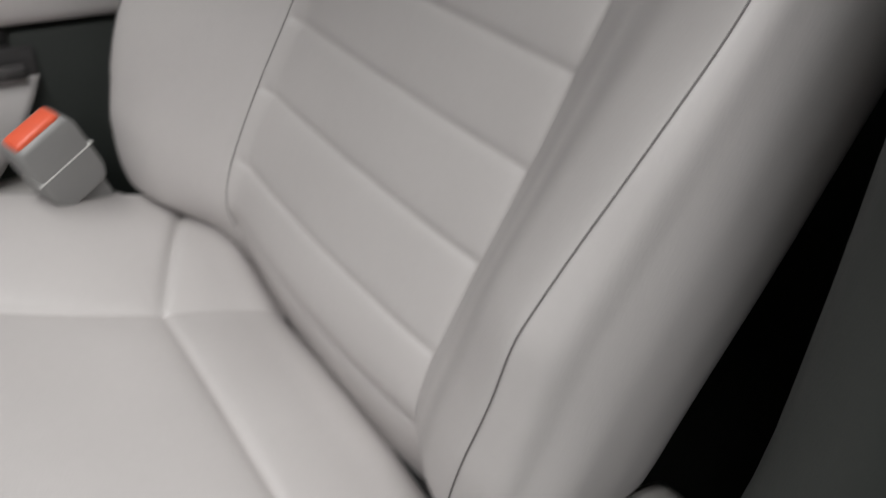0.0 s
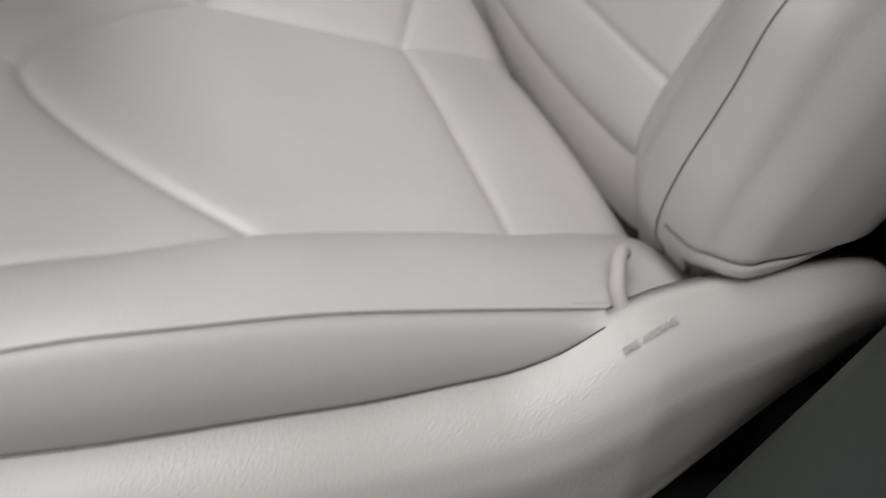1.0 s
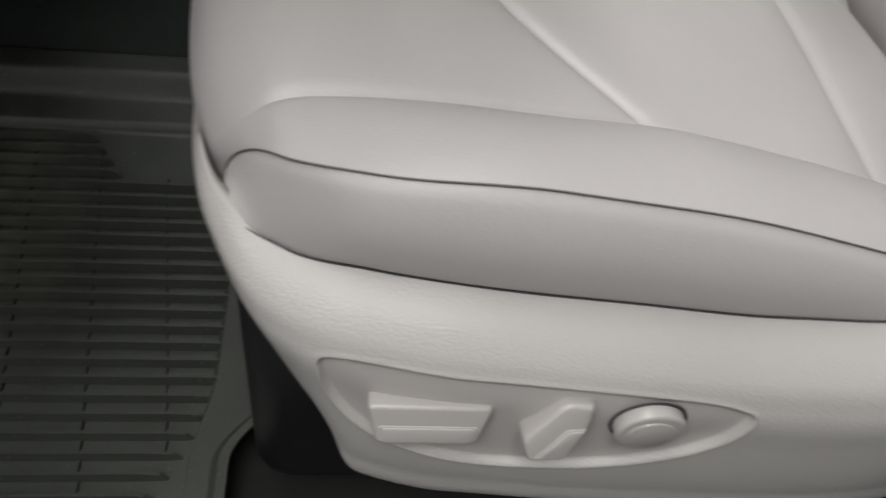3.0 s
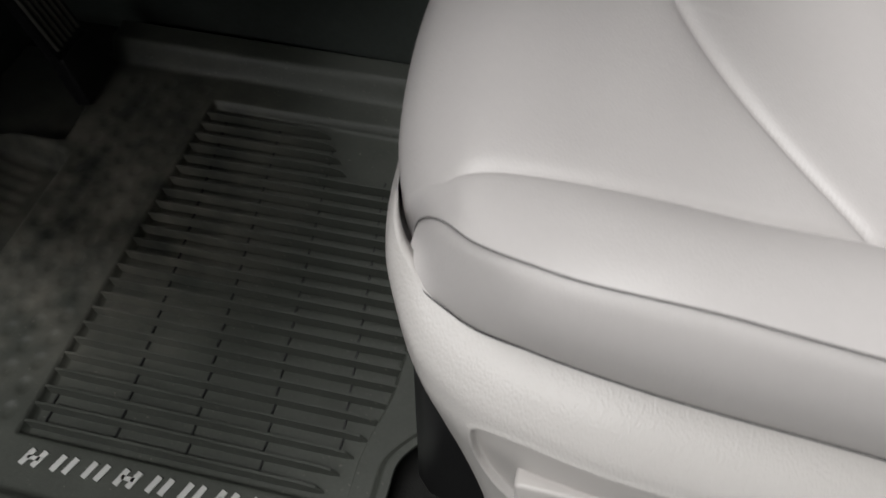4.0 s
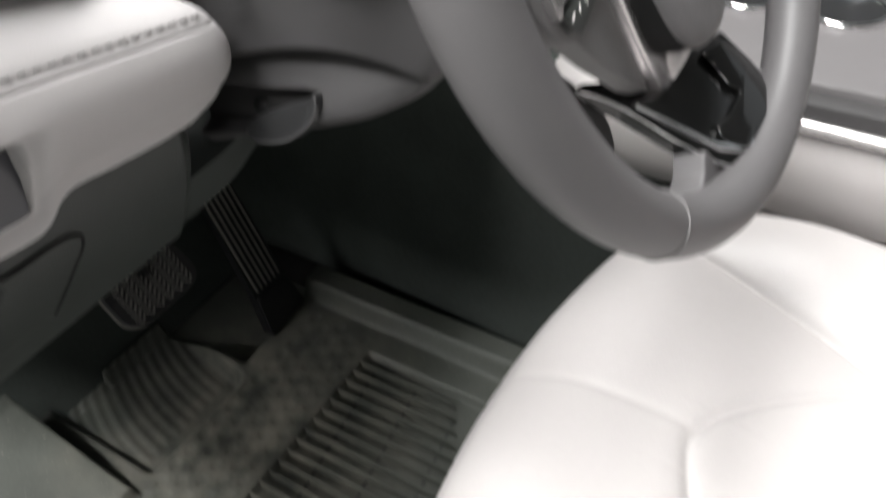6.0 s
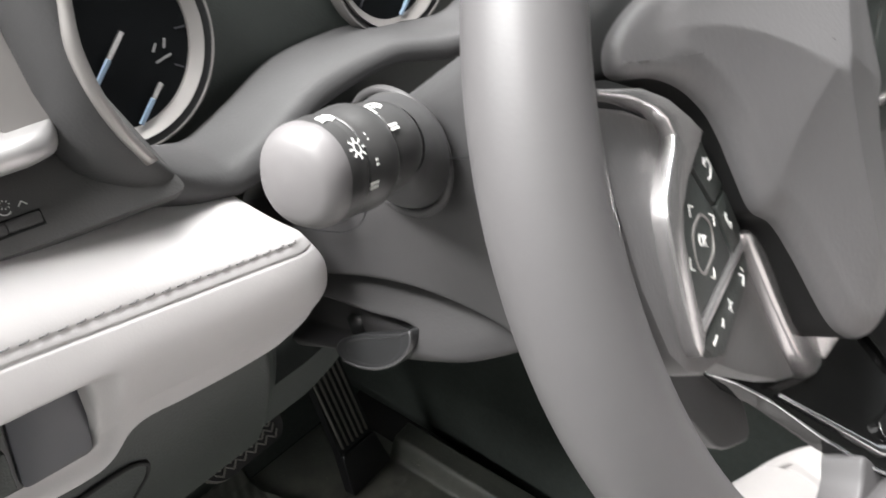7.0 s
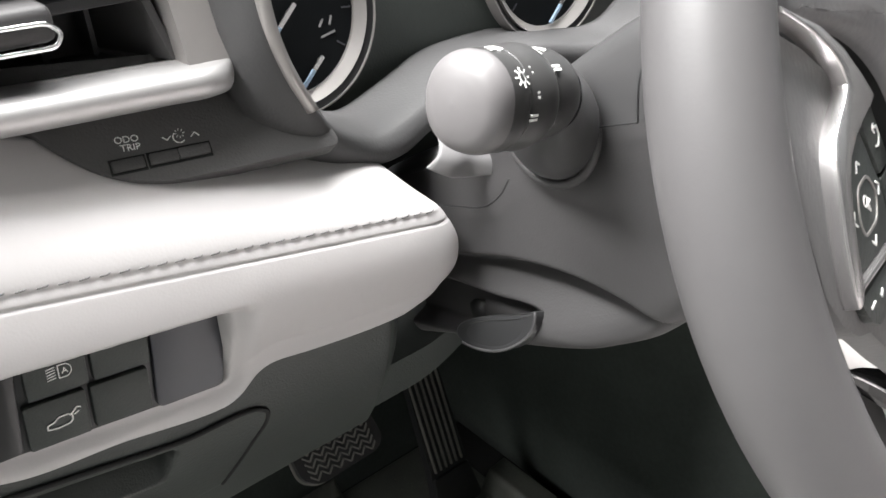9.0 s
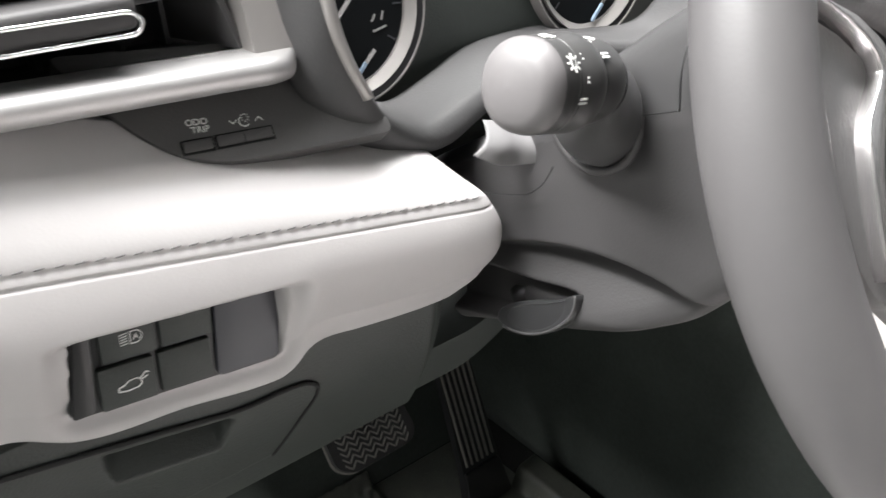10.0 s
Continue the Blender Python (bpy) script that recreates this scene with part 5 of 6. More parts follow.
def gauge_cluster():
    cl = thing("instrument_cluster", "instrument cluster with silver ringed dials in a grey hood", "instrument cluster", (-0.64, YC, 0.76))
    # collar between the vent and the dials: outer line, lip, then the inner wall
    outer = [(-0.590, 0.136, 0.915), (-0.580, 0.139, 0.85), (-0.576, 0.140, 0.805), (-0.576, 0.142, 0.782), (-0.577, 0.153, 0.760), (-0.578, 0.178, 0.739), (-0.578, 0.205, 0.728), (-0.582, 0.235, 0.724), (-0.592, 0.265, 0.728), (-0.607, 0.31, 0.735), (-0.612, 0.37, 0.738), (-0.60, 0.42, 0.730), (-0.585, 0.46, 0.735), (-0.577, 0.51, 0.80), (-0.590, 0.52, 0.915)]
    lip = [(-0.566, 0.170, 0.915), (-0.561, 0.1585, 0.85), (-0.558, 0.1565, 0.812), (-0.558, 0.1635, 0.789), (-0.560, 0.1740, 0.772), (-0.566, 0.187, 0.757), (-0.574, 0.207, 0.746), (-0.580, 0.226, 0.741), (-0.592, 0.262, 0.745), (-0.608, 0.312, 0.752), (-0.612, 0.37, 0.753), (-0.598, 0.42, 0.746), (-0.575, 0.455, 0.756), (-0.560, 0.482, 0.82), (-0.566, 0.488, 0.915)]
    n = 160
    # both lines are walked knot by knot, so that they stay side by side
    knots = np.linspace(0, len(outer) - 1, n)
    O = np.stack([curve(knots, [(i, p[k]) for i, p in enumerate(outer)]) for k in range(3)], -1)
    L = np.stack([curve(knots, [(i, p[k]) for i, p in enumerate(lip)]) for k in range(3)], -1)
    C = np.array([0, 0.317, 0.86])
    inward = C - L
    inward[:, 0] = 0
    inward /= np.linalg.norm(inward, axis=1)[:, None]
    rows = [O + np.array([-0.03, 0, 0]), O + np.array([-0.006, 0, 0]), O]
    for t in (0.15, 0.35, 0.6, 0.85, 0.95):
        rows.append(O * (1 - t) + L * t + np.array([0.006 * math.sin(math.pi * t) ** 0.8, 0, 0]))
    rows.append(L)
    for back, inn in ((0.003, 0.0012), (0.008, 0.0022), (0.016, 0.0030), (0.028, 0.0036), (0.042, 0.0040)):
        rows.append(L + inward * inn + np.array([-back, 0, 0]))
    G = np.stack(rows, 1)
    v, f = backed(G, (-0.004, 0, 0))
    piece("cluster_hood", v, f, COLLAR, cl, "grey hood collar")
    bpart("cluster_face", box(-0.672, -0.668, 0.10, 0.54, 0.70, 0.92), DIAL, cl, "dark glossy cluster face")
    for yc in (0.213, 0.421):
        at = axes((-0.655, yc, 0.797), (0, 1, 0), (-0.1, 0, 1))

        def annulus(r0, r1, h0, h1):
            bm = bmesh.new()
            loops = [[bm.verts.new((r * math.cos(a), r * math.sin(a), h)) for a in np.linspace(0, math.tau, 72, endpoint=False)] for r, h in ((r0, 0.0), (r0, h0), (r1, h1), (r1, 0.0))]
            for p, q in zip(loops, loops[1:]):
                for i in range(72):
                    k = (i + 1) % 72
                    bm.faces.new((p[i], p[k], q[k], q[i]))
            bmesh.ops.transform(bm, matrix=at, verts=bm.verts)
            return bm

        dial = bpart("dial_ring", annulus(0.0465, 0.0525, 0.004, 0.009), DULLSILVER, cl, "dull silver dial ring")
        bpart("outer_band", annulus(0.0530, 0.0570, 0.007, 0.009), BLACK, dial, "black outer band")
        bpart("outer_line", annulus(0.0572, 0.0582, 0.010, 0.010), DULLSILVER, dial, "thin silver outer line")
        disc = bmesh.new()
        bmesh.ops.create_circle(disc, cap_ends=True, segments=48, radius=0.0465)
        bmesh.ops.transform(disc, matrix=at @ Matrix.Translation((0, 0, 0.002)), verts=disc.verts)
        bpart("dial_face", disc, DIAL, dial, "dark dial face")
        for a in np.linspace(-0.6, 3.9, 10):
            bars("dial_tick", [(0.039 * math.cos(a), 0.039 * math.sin(a), 0.045 * math.cos(a), 0.045 * math.sin(a), 0.0010)], at @ Matrix.Translation((0, 0, 0.0022)), SLATE, dial)
        for p, q in (((-0.017, -0.018), (0.007, 0.004)), ((0.004, -0.041), (0.019, -0.028))):
            m = ((p[0] + q[0]) / 2, (p[1] + q[1]) / 2)
            nd = bars("needle", [(p[0] - 0.004, p[1] - 0.004, *m, 0.0020)], at @ Matrix.Translation((0, 0, 0.005)), NEEDLE, dial, 0.002)
            bars("needle_tip", [(*m, *q, 0.0024)], at @ Matrix.Translation((0, 0, 0.005)), SATIN, nd, 0.0015)
        bars("gauge_letter", [(0.022, -0.018, 0.032, -0.016, 0.0012), (0.022, -0.012, 0.025, -0.008, 0.0012), (0.029, -0.012, 0.031, -0.007, 0.0012)], at @ Matrix.Translation((0, 0, 0.0022)), BUCKLEGREY, dial)
    # silver edge trim along the left of the hood
    T = path_curve(np.linspace(0, 1, 40), [(-0.566, 0.1660, 0.90), (-0.559, 0.1580, 0.849), (-0.556, 0.1545, 0.829), (-0.5555, 0.1566, 0.810), (-0.5555, 0.1630, 0.790), (-0.557, 0.1715, 0.773)])
    G = np.array([[p + np.array([-0.002, -0.0032, -0.001]), p + np.array([0.0010, -0.0022, 0]), p + np.array([0.0012, 0.0016, 0.0008]), p + np.array([-0.010, 0.0034, 0.0016])] for p in T])
    v, f = backed(G, (-0.004, 0, 0))
    piece("hood_trim", v, f, DULLSILVER, cl, "dull silver edge trim")


gauge_cluster()

# ---- steering column ----
W = Vector((-0.3324, 0.3421, 0.7802))
TILT = radians(24.4)
WU = Vector((-math.sin(TILT), 0, math.cos(TILT)))
WN = Vector((math.cos(TILT), 0, math.sin(TILT)))
WHEEL = Matrix((Vector((0, 1, 0)), WU, WN)).transposed().to_4x4()
WHEEL.translation = W


COL_Y, COL_HALF = 0.335, 0.089


def column():
    col = thing("steering_column", "grey plastic steering column shroud", "steering column", (-0.5, COL_Y, 0.70))
    ns, nt = 170, 420
    S = np.linspace(-0.060, -0.320, ns)
    lowd = curve(S, [(-0.32, 0.066), (-0.27, 0.0675), (-0.23, 0.0705), (-0.186, 0.0716), (-0.155, 0.0694), (-0.129, 0.0648), (-0.112, 0.0575), (-0.10, 0.052), (-0.06, 0.048)])
    updd = curve(S, [(-0.32, 0.046), (-0.2, 0.058), (-0.15, 0.068), (-0.09, 0.080), (-0.06, 0.082)])
    A, B = np.zeros((ns, nt)), np.zeros((ns, nt))
    for i in range(ns):
        sec = rounded([(-COL_HALF, -lowd[i]), (COL_HALF, -lowd[i]), (COL_HALF - 0.012, updd[i]), (-COL_HALF + 0.012, updd[i])], 0.018, 8)
        q = np.array(sec + sec[:1])
        run = np.r_[0, np.cumsum(np.linalg.norm(np.diff(q, axis=0), axis=1))]
        t = np.linspace(0, run[-1], nt, endpoint=False)
        A[i], B[i] = np.interp(t, run, q[:, 0]), np.interp(t, run, q[:, 1])
    # swept step along the flank: overhang above, soft return below
    line = curve(S, [(-0.32, -0.002), (-0.254, -0.0105), (-0.209, -0.0150), (-0.171, -0.0230), (-0.142, -0.0335), (-0.127, -0.0410), (-0.108, -0.0540), (-0.06, -0.08)])[:, None]
    wide = curve(S, [(-0.32, 0.005), (-0.254, 0.0065), (-0.19, 0.0095), (-0.15, 0.0105), (-0.125, 0.007), (-0.108, 0.002), (-0.06, 0.002)])[:, None]
    below = line - B
    f = np.where(below < wide, smooth01(below / wide), np.clip(1 - (below - wide) / 0.034, 0, 1) ** 1.3)
    flank = smooth01((np.abs(A) - COL_HALF + 0.03) / 0.02)
    A = A - np.sign(A) * f * wide * 1.7 * flank
    # pocket round the tilt lever
    P = np.array(W)[None, None] + A[..., None] * np.array([0, 1.0, 0]) + B[..., None] * np.array(WU) + S[:, None, None] * np.array(WN)
    P[..., 1] += COL_Y - W.y
    gap = outline_gap(P[..., 0], P[..., 2], closed_curve([(-0.620, 0.628), (-0.575, 0.640), (-0.530, 0.6485), (-0.503, 0.6545), (-0.490, 0.6545), (-0.489, 0.647), (-0.505, 0.630), (-0.535, 0.617), (-0.575, 0.606), (-0.625, 0.598)], 60))
    P[..., 1] += np.where(A < 0, 0.014 * smooth01((0.001 - gap) / 0.007), 0)
    v = P.reshape(-1, 3)
    F = grid_faces(ns, nt, wrap_v=True)
    split = B.reshape(-1)[F].mean(1) > 0.0385
    vv, ff = select(v, F, split)
    piece("upper_shroud", vv, ff, GREYGLOSS, col, "satin dark grey upper shroud")
    vv, ff = select(v, F, ~split)
    piece("lower_shroud", vv, ff, GREY, col, "mid grey lower shroud")
    piece("shroud_end", [tuple(P[0, j]) for j in range(nt)], [tuple(range(nt))], GREY, col, smooth=False)
    y = COL_Y - COL_HALF
    # parting lines of the shroud
    for pts in ([(-0.4545, y - 0.0004, 0.7697), (-0.443, y - 0.0004, 0.7735), (-0.431, y + 0.0006, 0.7775)], [(-0.431, y + 0.0006, 0.7775), (-0.4335, y + 0.003, 0.793), (-0.436, y + 0.011, 0.809)], [(-0.572, y - 0.0003, 0.6945), (-0.545, y - 0.0003, 0.7015), (-0.524, y - 0.0003, 0.709), (-0.513, y - 0.0003, 0.7185), (-0.506, y - 0.0003, 0.730)]):
        vv, ff = tube(path_curve(np.linspace(0, 1, 16), pts), 0.00045, 6)
        piece("parting_line", vv, ff, BLACK, col, "dark parting line")
    # soft gaiter flap that closes the gap to the dash
    u, w = np.meshgrid(np.linspace(0, 1, 30), np.linspace(0, 1, 20), indexing="ij")
    gy = (0.2185 + 0.048 * u) * (1 - w) + (0.2340 + 0.036 * u) * w
    low = curve(u, [(0, 0.7350), (0.25, 0.7275), (0.5, 0.7230), (0.7, 0.7222), (0.9, 0.7225), (1, 0.7255)])
    gz = low * (1 - w) + (0.7480 - 0.009 * u) * w
    gx = -0.536 + 0.006 * np.sin(np.pi * w) - 0.010 * w + 0.0022 * np.sin(3.0 * np.pi * u) * (1 - w) + 0.006 * u
    vv, ff = backed(np.stack([gx, gy, gz], -1), (-0.0016, 0.0, 0.0005))
    piece("column_gaiter", vv, ff, GAITER, col, "soft pale grey gaiter flap")
    # raised collar round the stalk opening
    ring = []
    for k in np.linspace(0, math.tau, 48, endpoint=False):
        ring.append((-0.4805 + 0.0295 * math.cos(k), y - 0.0002, 0.7655 + 0.0295 * math.sin(k)))
    vv, ff = tube(ring, 0.0022, 10, closed=True)
    piece("stalk_collar_rim", vv, ff, GREY, col, "rounded rim of the stalk opening")
    return col


column()


def tilt_lever():
    ob = thing("tilt_lever", "dark grey column tilt lever with shiny edge", "lever", (-0.52, 0.245, 0.63))
    at = axes((-0.5200, 0.2475, 0.6335), (0.90, 0.0, 0.43), (-0.43, 0.30, 0.85))
    out = closed_curve([(0.0385, 0.0085), (0.0350, -0.0010), (0.0240, -0.0080), (0.0070, -0.0125), (-0.0120, -0.0125), (-0.0300, -0.0085), (-0.0360, -0.0030), (-0.0300, 0.0030), (-0.0100, 0.0065), (0.0120, 0.0068), (0.0290, 0.0075)], 66)
    bpart("lever_paddle", prism(out, at @ Matrix.Translation((0, 0, -0.004)), 0.0075, 0.0022, 3), GREYDARK, ob)
    # hollow of the finger grip with a lighter lip along part of its edge
    bm = bmesh.new()
    rings = []
    for sc, h in ((0.94, 0.0037), (0.84, 0.0040), (0.70, 0.0034), (0.45, 0.0022), (0.15, 0.0018)):
        rings.append([bm.verts.new((a * sc + 0.001, b * sc - 0.001, h)) for a, b in out])
    for p, q in zip(rings, rings[1:]):
        for i in range(len(p)):
            k = (i + 1) % len(p)
            bm.faces.new((p[i], p[k], q[k], q[i]))
    bm.faces.new(rings[-1])
    bmesh.ops.transform(bm, matrix=at, verts=bm.verts)
    bpart("finger_hollow", bm, GREYDARK, ob, "smooth hollow of the finger grip")
    v, f = tube([tuple(at @ Vector((a, b, 0.0036))) for a, b in out[:31]], 0.0009, 8)
    piece("lever_rim", v, f, GREYGLOSS, ob, "smooth lighter rim")
    v, f = tube([(-0.545, 0.262, 0.625), (-0.575, 0.280, 0.618), (-0.62, 0.30, 0.60)], 0.008, 10)
    piece("lever_arm", v, f, BLACK, ob, "black lever arm")


tilt_lever()


def light_stalk():
    ob = thing("light_stalk", "grey light switch stalk with white printed symbols", "stalk", (-0.46, 0.23, 0.78))
    d = Vector((0.16, -0.966, 0.20)).normalized()
    cap = Vector((-0.4325, 0.1510, 0.8095))
    L = 0.056
    base = cap - d * L
    e1 = d.cross(Vector((0, 0, 1))).normalized()
    e2 = e1.cross(d)

    def turned(name, prof, mat, label="", steps=40, sides=48, square=0.0):
        p = path_curve(np.linspace(0, 1, steps), prof)
        v = []
        for s, r in p:
            for t in np.linspace(0, math.tau, sides, endpoint=False):
                k = 1 + square * (abs(math.sin(2 * t)) - 0.5)
                v.append(tuple(base + d * float(s) + (e1 * math.cos(t) + e2 * math.sin(t)) * max(float(r), 1e-4) * k))
        f = [tuple(q) for q in grid_faces(steps, sides, wrap_v=True)] + [tuple(range(sides))[::-1], tuple(range((steps - 1) * sides, steps * sides))]
        return piece(name, v, f, mat, ob, label)

    # cone boot from the column up to the head
    root, neck = Vector((-0.4805, 0.2480, 0.7655)), Vector((-0.4430, 0.2080, 0.7965))
    out = Vector((0.12, -0.97, 0.10)).normalized()
    prof = [(0.0, 0.0270, 0.0), (0.10, 0.0268, 0.0), (0.25, 0.0245, 0.12), (0.45, 0.0210, 0.35), (0.70, 0.0175, 0.7), (0.9, 0.0150, 0.95), (1.0, 0.0140, 1.0)]
    rows = []
    for t in np.linspace(0, 1, 26):
        r = float(curve(t, [(p[0], p[1]) for p in prof]))
        way = (out * (1 - t) + d * t).normalized()
        c = root.lerp(neck, t) + out * 0.004 * math.sin(math.pi * t)
        x1 = way.cross(Vector((0, 0, 1))).normalized()
        x2 = x1.cross(way)
        rows += [tuple(c + (x1 * math.cos(k) + x2 * math.sin(k)) * r) for k in np.linspace(0, math.tau, 44, endpoint=False)]
    piece("stalk_boot", rows, grid_faces(26, 44, wrap_v=True), GREYGLOSS, ob, "dark grey cone boot")
    gapv, gapf = tube([tuple(root + Vector((0.0283 * math.cos(k), -0.0025, 0.0283 * math.sin(k)))) for k in np.linspace(0, math.tau, 44, endpoint=False)], 0.0012, 8, closed=True)
    piece("stalk_gap", gapv, gapf, BLACK, ob, "black gap round the boot")
    turned("stalk_collar", [(-0.002, 0.0110), (0.000, 0.0140), (0.003, 0.0156), (0.0170, 0.0168), (0.0180, 0.0163)], GREYSMOOTH, "grey fixed collar")
    turned("twist_ring", [(0.0182, 0.0162), (0.0189, 0.0170), (0.0350, 0.0176), (0.0357, 0.0168)], GREYSMOOTH, "grey twist ring")
    # one plastic in two greys: shaded barrel, lit end
    turned("shaded_barrel", [(0.0359, 0.0168), (0.0366, 0.0177), (0.0400, 0.0178), (0.0455, 0.01765)], GREYSMOOTH, "barrel of the head, its shade put into a darker grey", square=0.03)
    turned("lit_head_end", [(0.0453, 0.01767), (0.0480, 0.0173), (0.0505, 0.0162), (0.0530, 0.0138), (0.0546, 0.0100), (0.0555, 0.0055), (0.0560, 0.0004)], STALK, "smooth end of the head, its light put into a paler grey", steps=60, square=0.03)

    def mark_at(s, t, r):
        o = e1 * math.cos(t) + e2 * math.sin(t)
        m = Matrix((d * -1, o.cross(d * -1), o)).transposed().to_4x4()
        m.translation = base + d * s + o * r
        return m

    face = math.pi if (e1.x < 0) else 0.0
    s0 = 1 if face == 0.0 else -1
    tt = lambda deg: face + s0 * radians(deg)  # noqa: E731
    rays = [(0.0022 * math.cos(k), 0.0022 * math.sin(k), 0.0036 * math.cos(k), 0.0036 * math.sin(k), 0.0006) for k in np.linspace(0, math.tau, 8, endpoint=False)]
    ring = [(0.0014 * math.cos(k), 0.0020 * math.sin(k)) for k in np.linspace(0, math.tau, 10)]
    bars("lamp_mark", rays + [(*p, *q, 0.0005) for p, q in zip(ring, ring[1:])], mark_at(0.0395, tt(34), 0.0178), WHITE, ob)
    star = [(0.0025 * math.cos(k), 0.0025 * math.sin(k), -0.0025 * math.cos(k), -0.0025 * math.sin(k), 0.0006) for k in (0.5, 1.57, 2.64)]
    bars("lamp_mark", star, mark_at(0.0305, tt(42), 0.0175), WHITE, ob)
    beam = [(-0.004, k * 0.0013, -0.001, k * 0.0013 + 0.0005, 0.0006) for k in (-1, 0, 1)] + [(0.000, -0.002, 0.000, 0.002, 0.0006), (0.0, 0.002, 0.0025, 0.001, 0.0006), (0.0025, 0.001, 0.0025, -0.001, 0.0006), (0.0025, -0.001, 0.0, -0.002, 0.0006)]
    bars("lamp_mark", beam, mark_at(0.0395, tt(80), 0.0178), WHITE, ob)
    bars("lamp_mark", beam[3:], mark_at(0.0310, tt(78), 0.0175), WHITE, ob)
    bars("lamp_mark", beam[:5], mark_at(0.0180, tt(72), 0.0169), WHITE, ob)
    bars("lamp_mark", beam[2:], mark_at(0.0135, tt(80), 0.0166), WHITE, ob)
    for s, t in ((0.0170, 42), (0.0305, 14), (0.0340, -10)):
        bars("printed_word", [(-0.0022, 0.0007, 0.0022, 0.0007, 0.0009), (-0.0022, -0.0008, 0.0022, -0.0008, 0.0009)], mark_at(s, tt(t), 0.0176), WHITE, ob)


light_stalk()


# ---- steering wheel ----
SPOKE_AT = Vector((-0.3190537, 0.2000, 0.7620683))  # outer end of the driver-side spoke


def steering_wheel():
    ob = thing("steering_wheel", "grey leather steering wheel with silver and gloss black spokes", "steering wheel", tuple(W))
    R, n, m = 0.176, 180, 36
    th = np.linspace(0, math.tau, n, endpoint=False)
    ph = np.linspace(0, math.tau, m, endpoint=False)
    A, B = np.meshgrid(th, ph, indexing="ij")
    grip = lambda a: 1 + 0.10 * np.cos(2 * a)  # noqa: E731
    rr = R + 0.0158 * np.cos(B) * grip(A)
    hh = 0.0160 * np.sin(B) * grip(A)
    V = np.stack([rr * np.cos(A), rr * np.sin(A), hh], -1).reshape(-1, 3)
    V = [tuple(WHEEL @ Vector(p)) for p in V]
    piece("rim", V, grid_faces(n, m, True, True), RIM, ob, "smooth grey leather rim")
    for deg in (229, 341):
        a = radians(deg)
        loop = []
        for b in np.linspace(0, math.tau, 28, endpoint=False):
            q = R + 0.0160 * math.cos(b) * float(grip(a))
            loop.append(tuple(WHEEL @ Vector((q * math.cos(a), q * math.sin(a), 0.0162 * math.sin(b) * float(grip(a))))))
        v, f = tube(loop, 0.0007, 6, closed=True)
        piece("rim_seam", v, f, THREAD, ob, "pale joint in the rim cover")
    # stitched seam on the inner face of the rim, where the cover is perforated
    for i in range(44):
        a0 = radians(318) + i * 0.025
        q = R - 0.0163 * float(grip(a0))
        pts = [WHEEL @ Vector((q * math.cos(a0 + k), q * math.sin(a0 + k), 0.004 - 0.003 * j)) for j, k in ((0, 0), (1, 0.009), (2, 0.016))]
        v, f = tube([tuple(p) for p in pts], 0.0007, 5)
        piece("rim_stitch", v, f, THREAD, ob)
    at = WHEEL
    # wide hub cover with two ears, a bevelled edge band and a soft dome
    left = [(-0.124, 0.0615), (-0.104, 0.0550), (-0.0895, 0.0460), (-0.0795, 0.0340), (-0.0750, 0.0220), (-0.0725, 0.0050), (-0.0690, -0.0110), (-0.0575, -0.0225), (-0.0490, -0.0425), (-0.0375, -0.0780), (-0.0250, -0.0945), (-0.012, -0.1020)]
    top = [(-0.126, 0.068), (-0.118, 0.0750), (-0.098, 0.0805), (-0.060, 0.0850), (-0.02, 0.0870)]
    half = top[::-1] + left
    hub = half + [(0.0, -0.1035)] + [(-a, b) for a, b in half[::-1]]
    out = closed_curve(hub, 260)
    out = [(a * 0.945, b * 0.950 + 0.0005) for a, b in out]
    out = np.array(out)
    way = np.roll(out, -1, 0) - np.roll(out, 1, 0)
    way /= np.linalg.norm(way, axis=1)[:, None]
    inward = np.stack([-way[:, 1], way[:, 0]], -1)
    inward *= np.sign(((np.array([0, 0.03]) - out) * inward).sum())
    # rings: a rounded edge, then drawn in towards the middle of the dome
    steps = (0.0, 0.0003, 0.0008, 0.0015, 0.0024, 0.0034, 0.0045)
    rings = [out + inward * d for d in steps]
    rings += [rings[-1] * (1 - q) + np.array([0, 0.03]) * q for q in np.linspace(0, 0.995, 44)[1:]]
    flat = np.array(rings)
    deep = np.clip(-outline_gap(flat[..., 0], flat[..., 1], out), 0, 1)
    h = -0.0065 + 0.0055 * np.sqrt(np.clip(1 - (1 - np.clip(deep / 0.0045, 0, 1)) ** 2, 0, 1)) + 0.016 * smooth01(deep / 0.10)
    # shallow ridge that sets the ears apart from the dome
    h += 0.0030 * smooth01((0.098 - np.abs(flat[..., 0]) - 0.35 * (flat[..., 1] - 0.06)) / 0.016) * smooth01(deep / 0.010)
    P = np.concatenate([flat, h[..., None]], -1).reshape(-1, 3) @ np.array(WHEEL.to_3x3()).T + np.array(W)
    cover = piece("hub_cover", P, grid_faces(len(rings), len(out), wrap_v=True), HUB, ob, "grained grey airbag cover")
    # wall coloured black, for the shade in the gap under the cover
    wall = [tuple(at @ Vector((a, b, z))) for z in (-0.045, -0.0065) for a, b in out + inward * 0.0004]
    piece("hub_wall_shade", wall, grid_faces(2, len(out), wrap_v=True), DEEP, cover, "wall under the cover, blackened for the gap's shade")
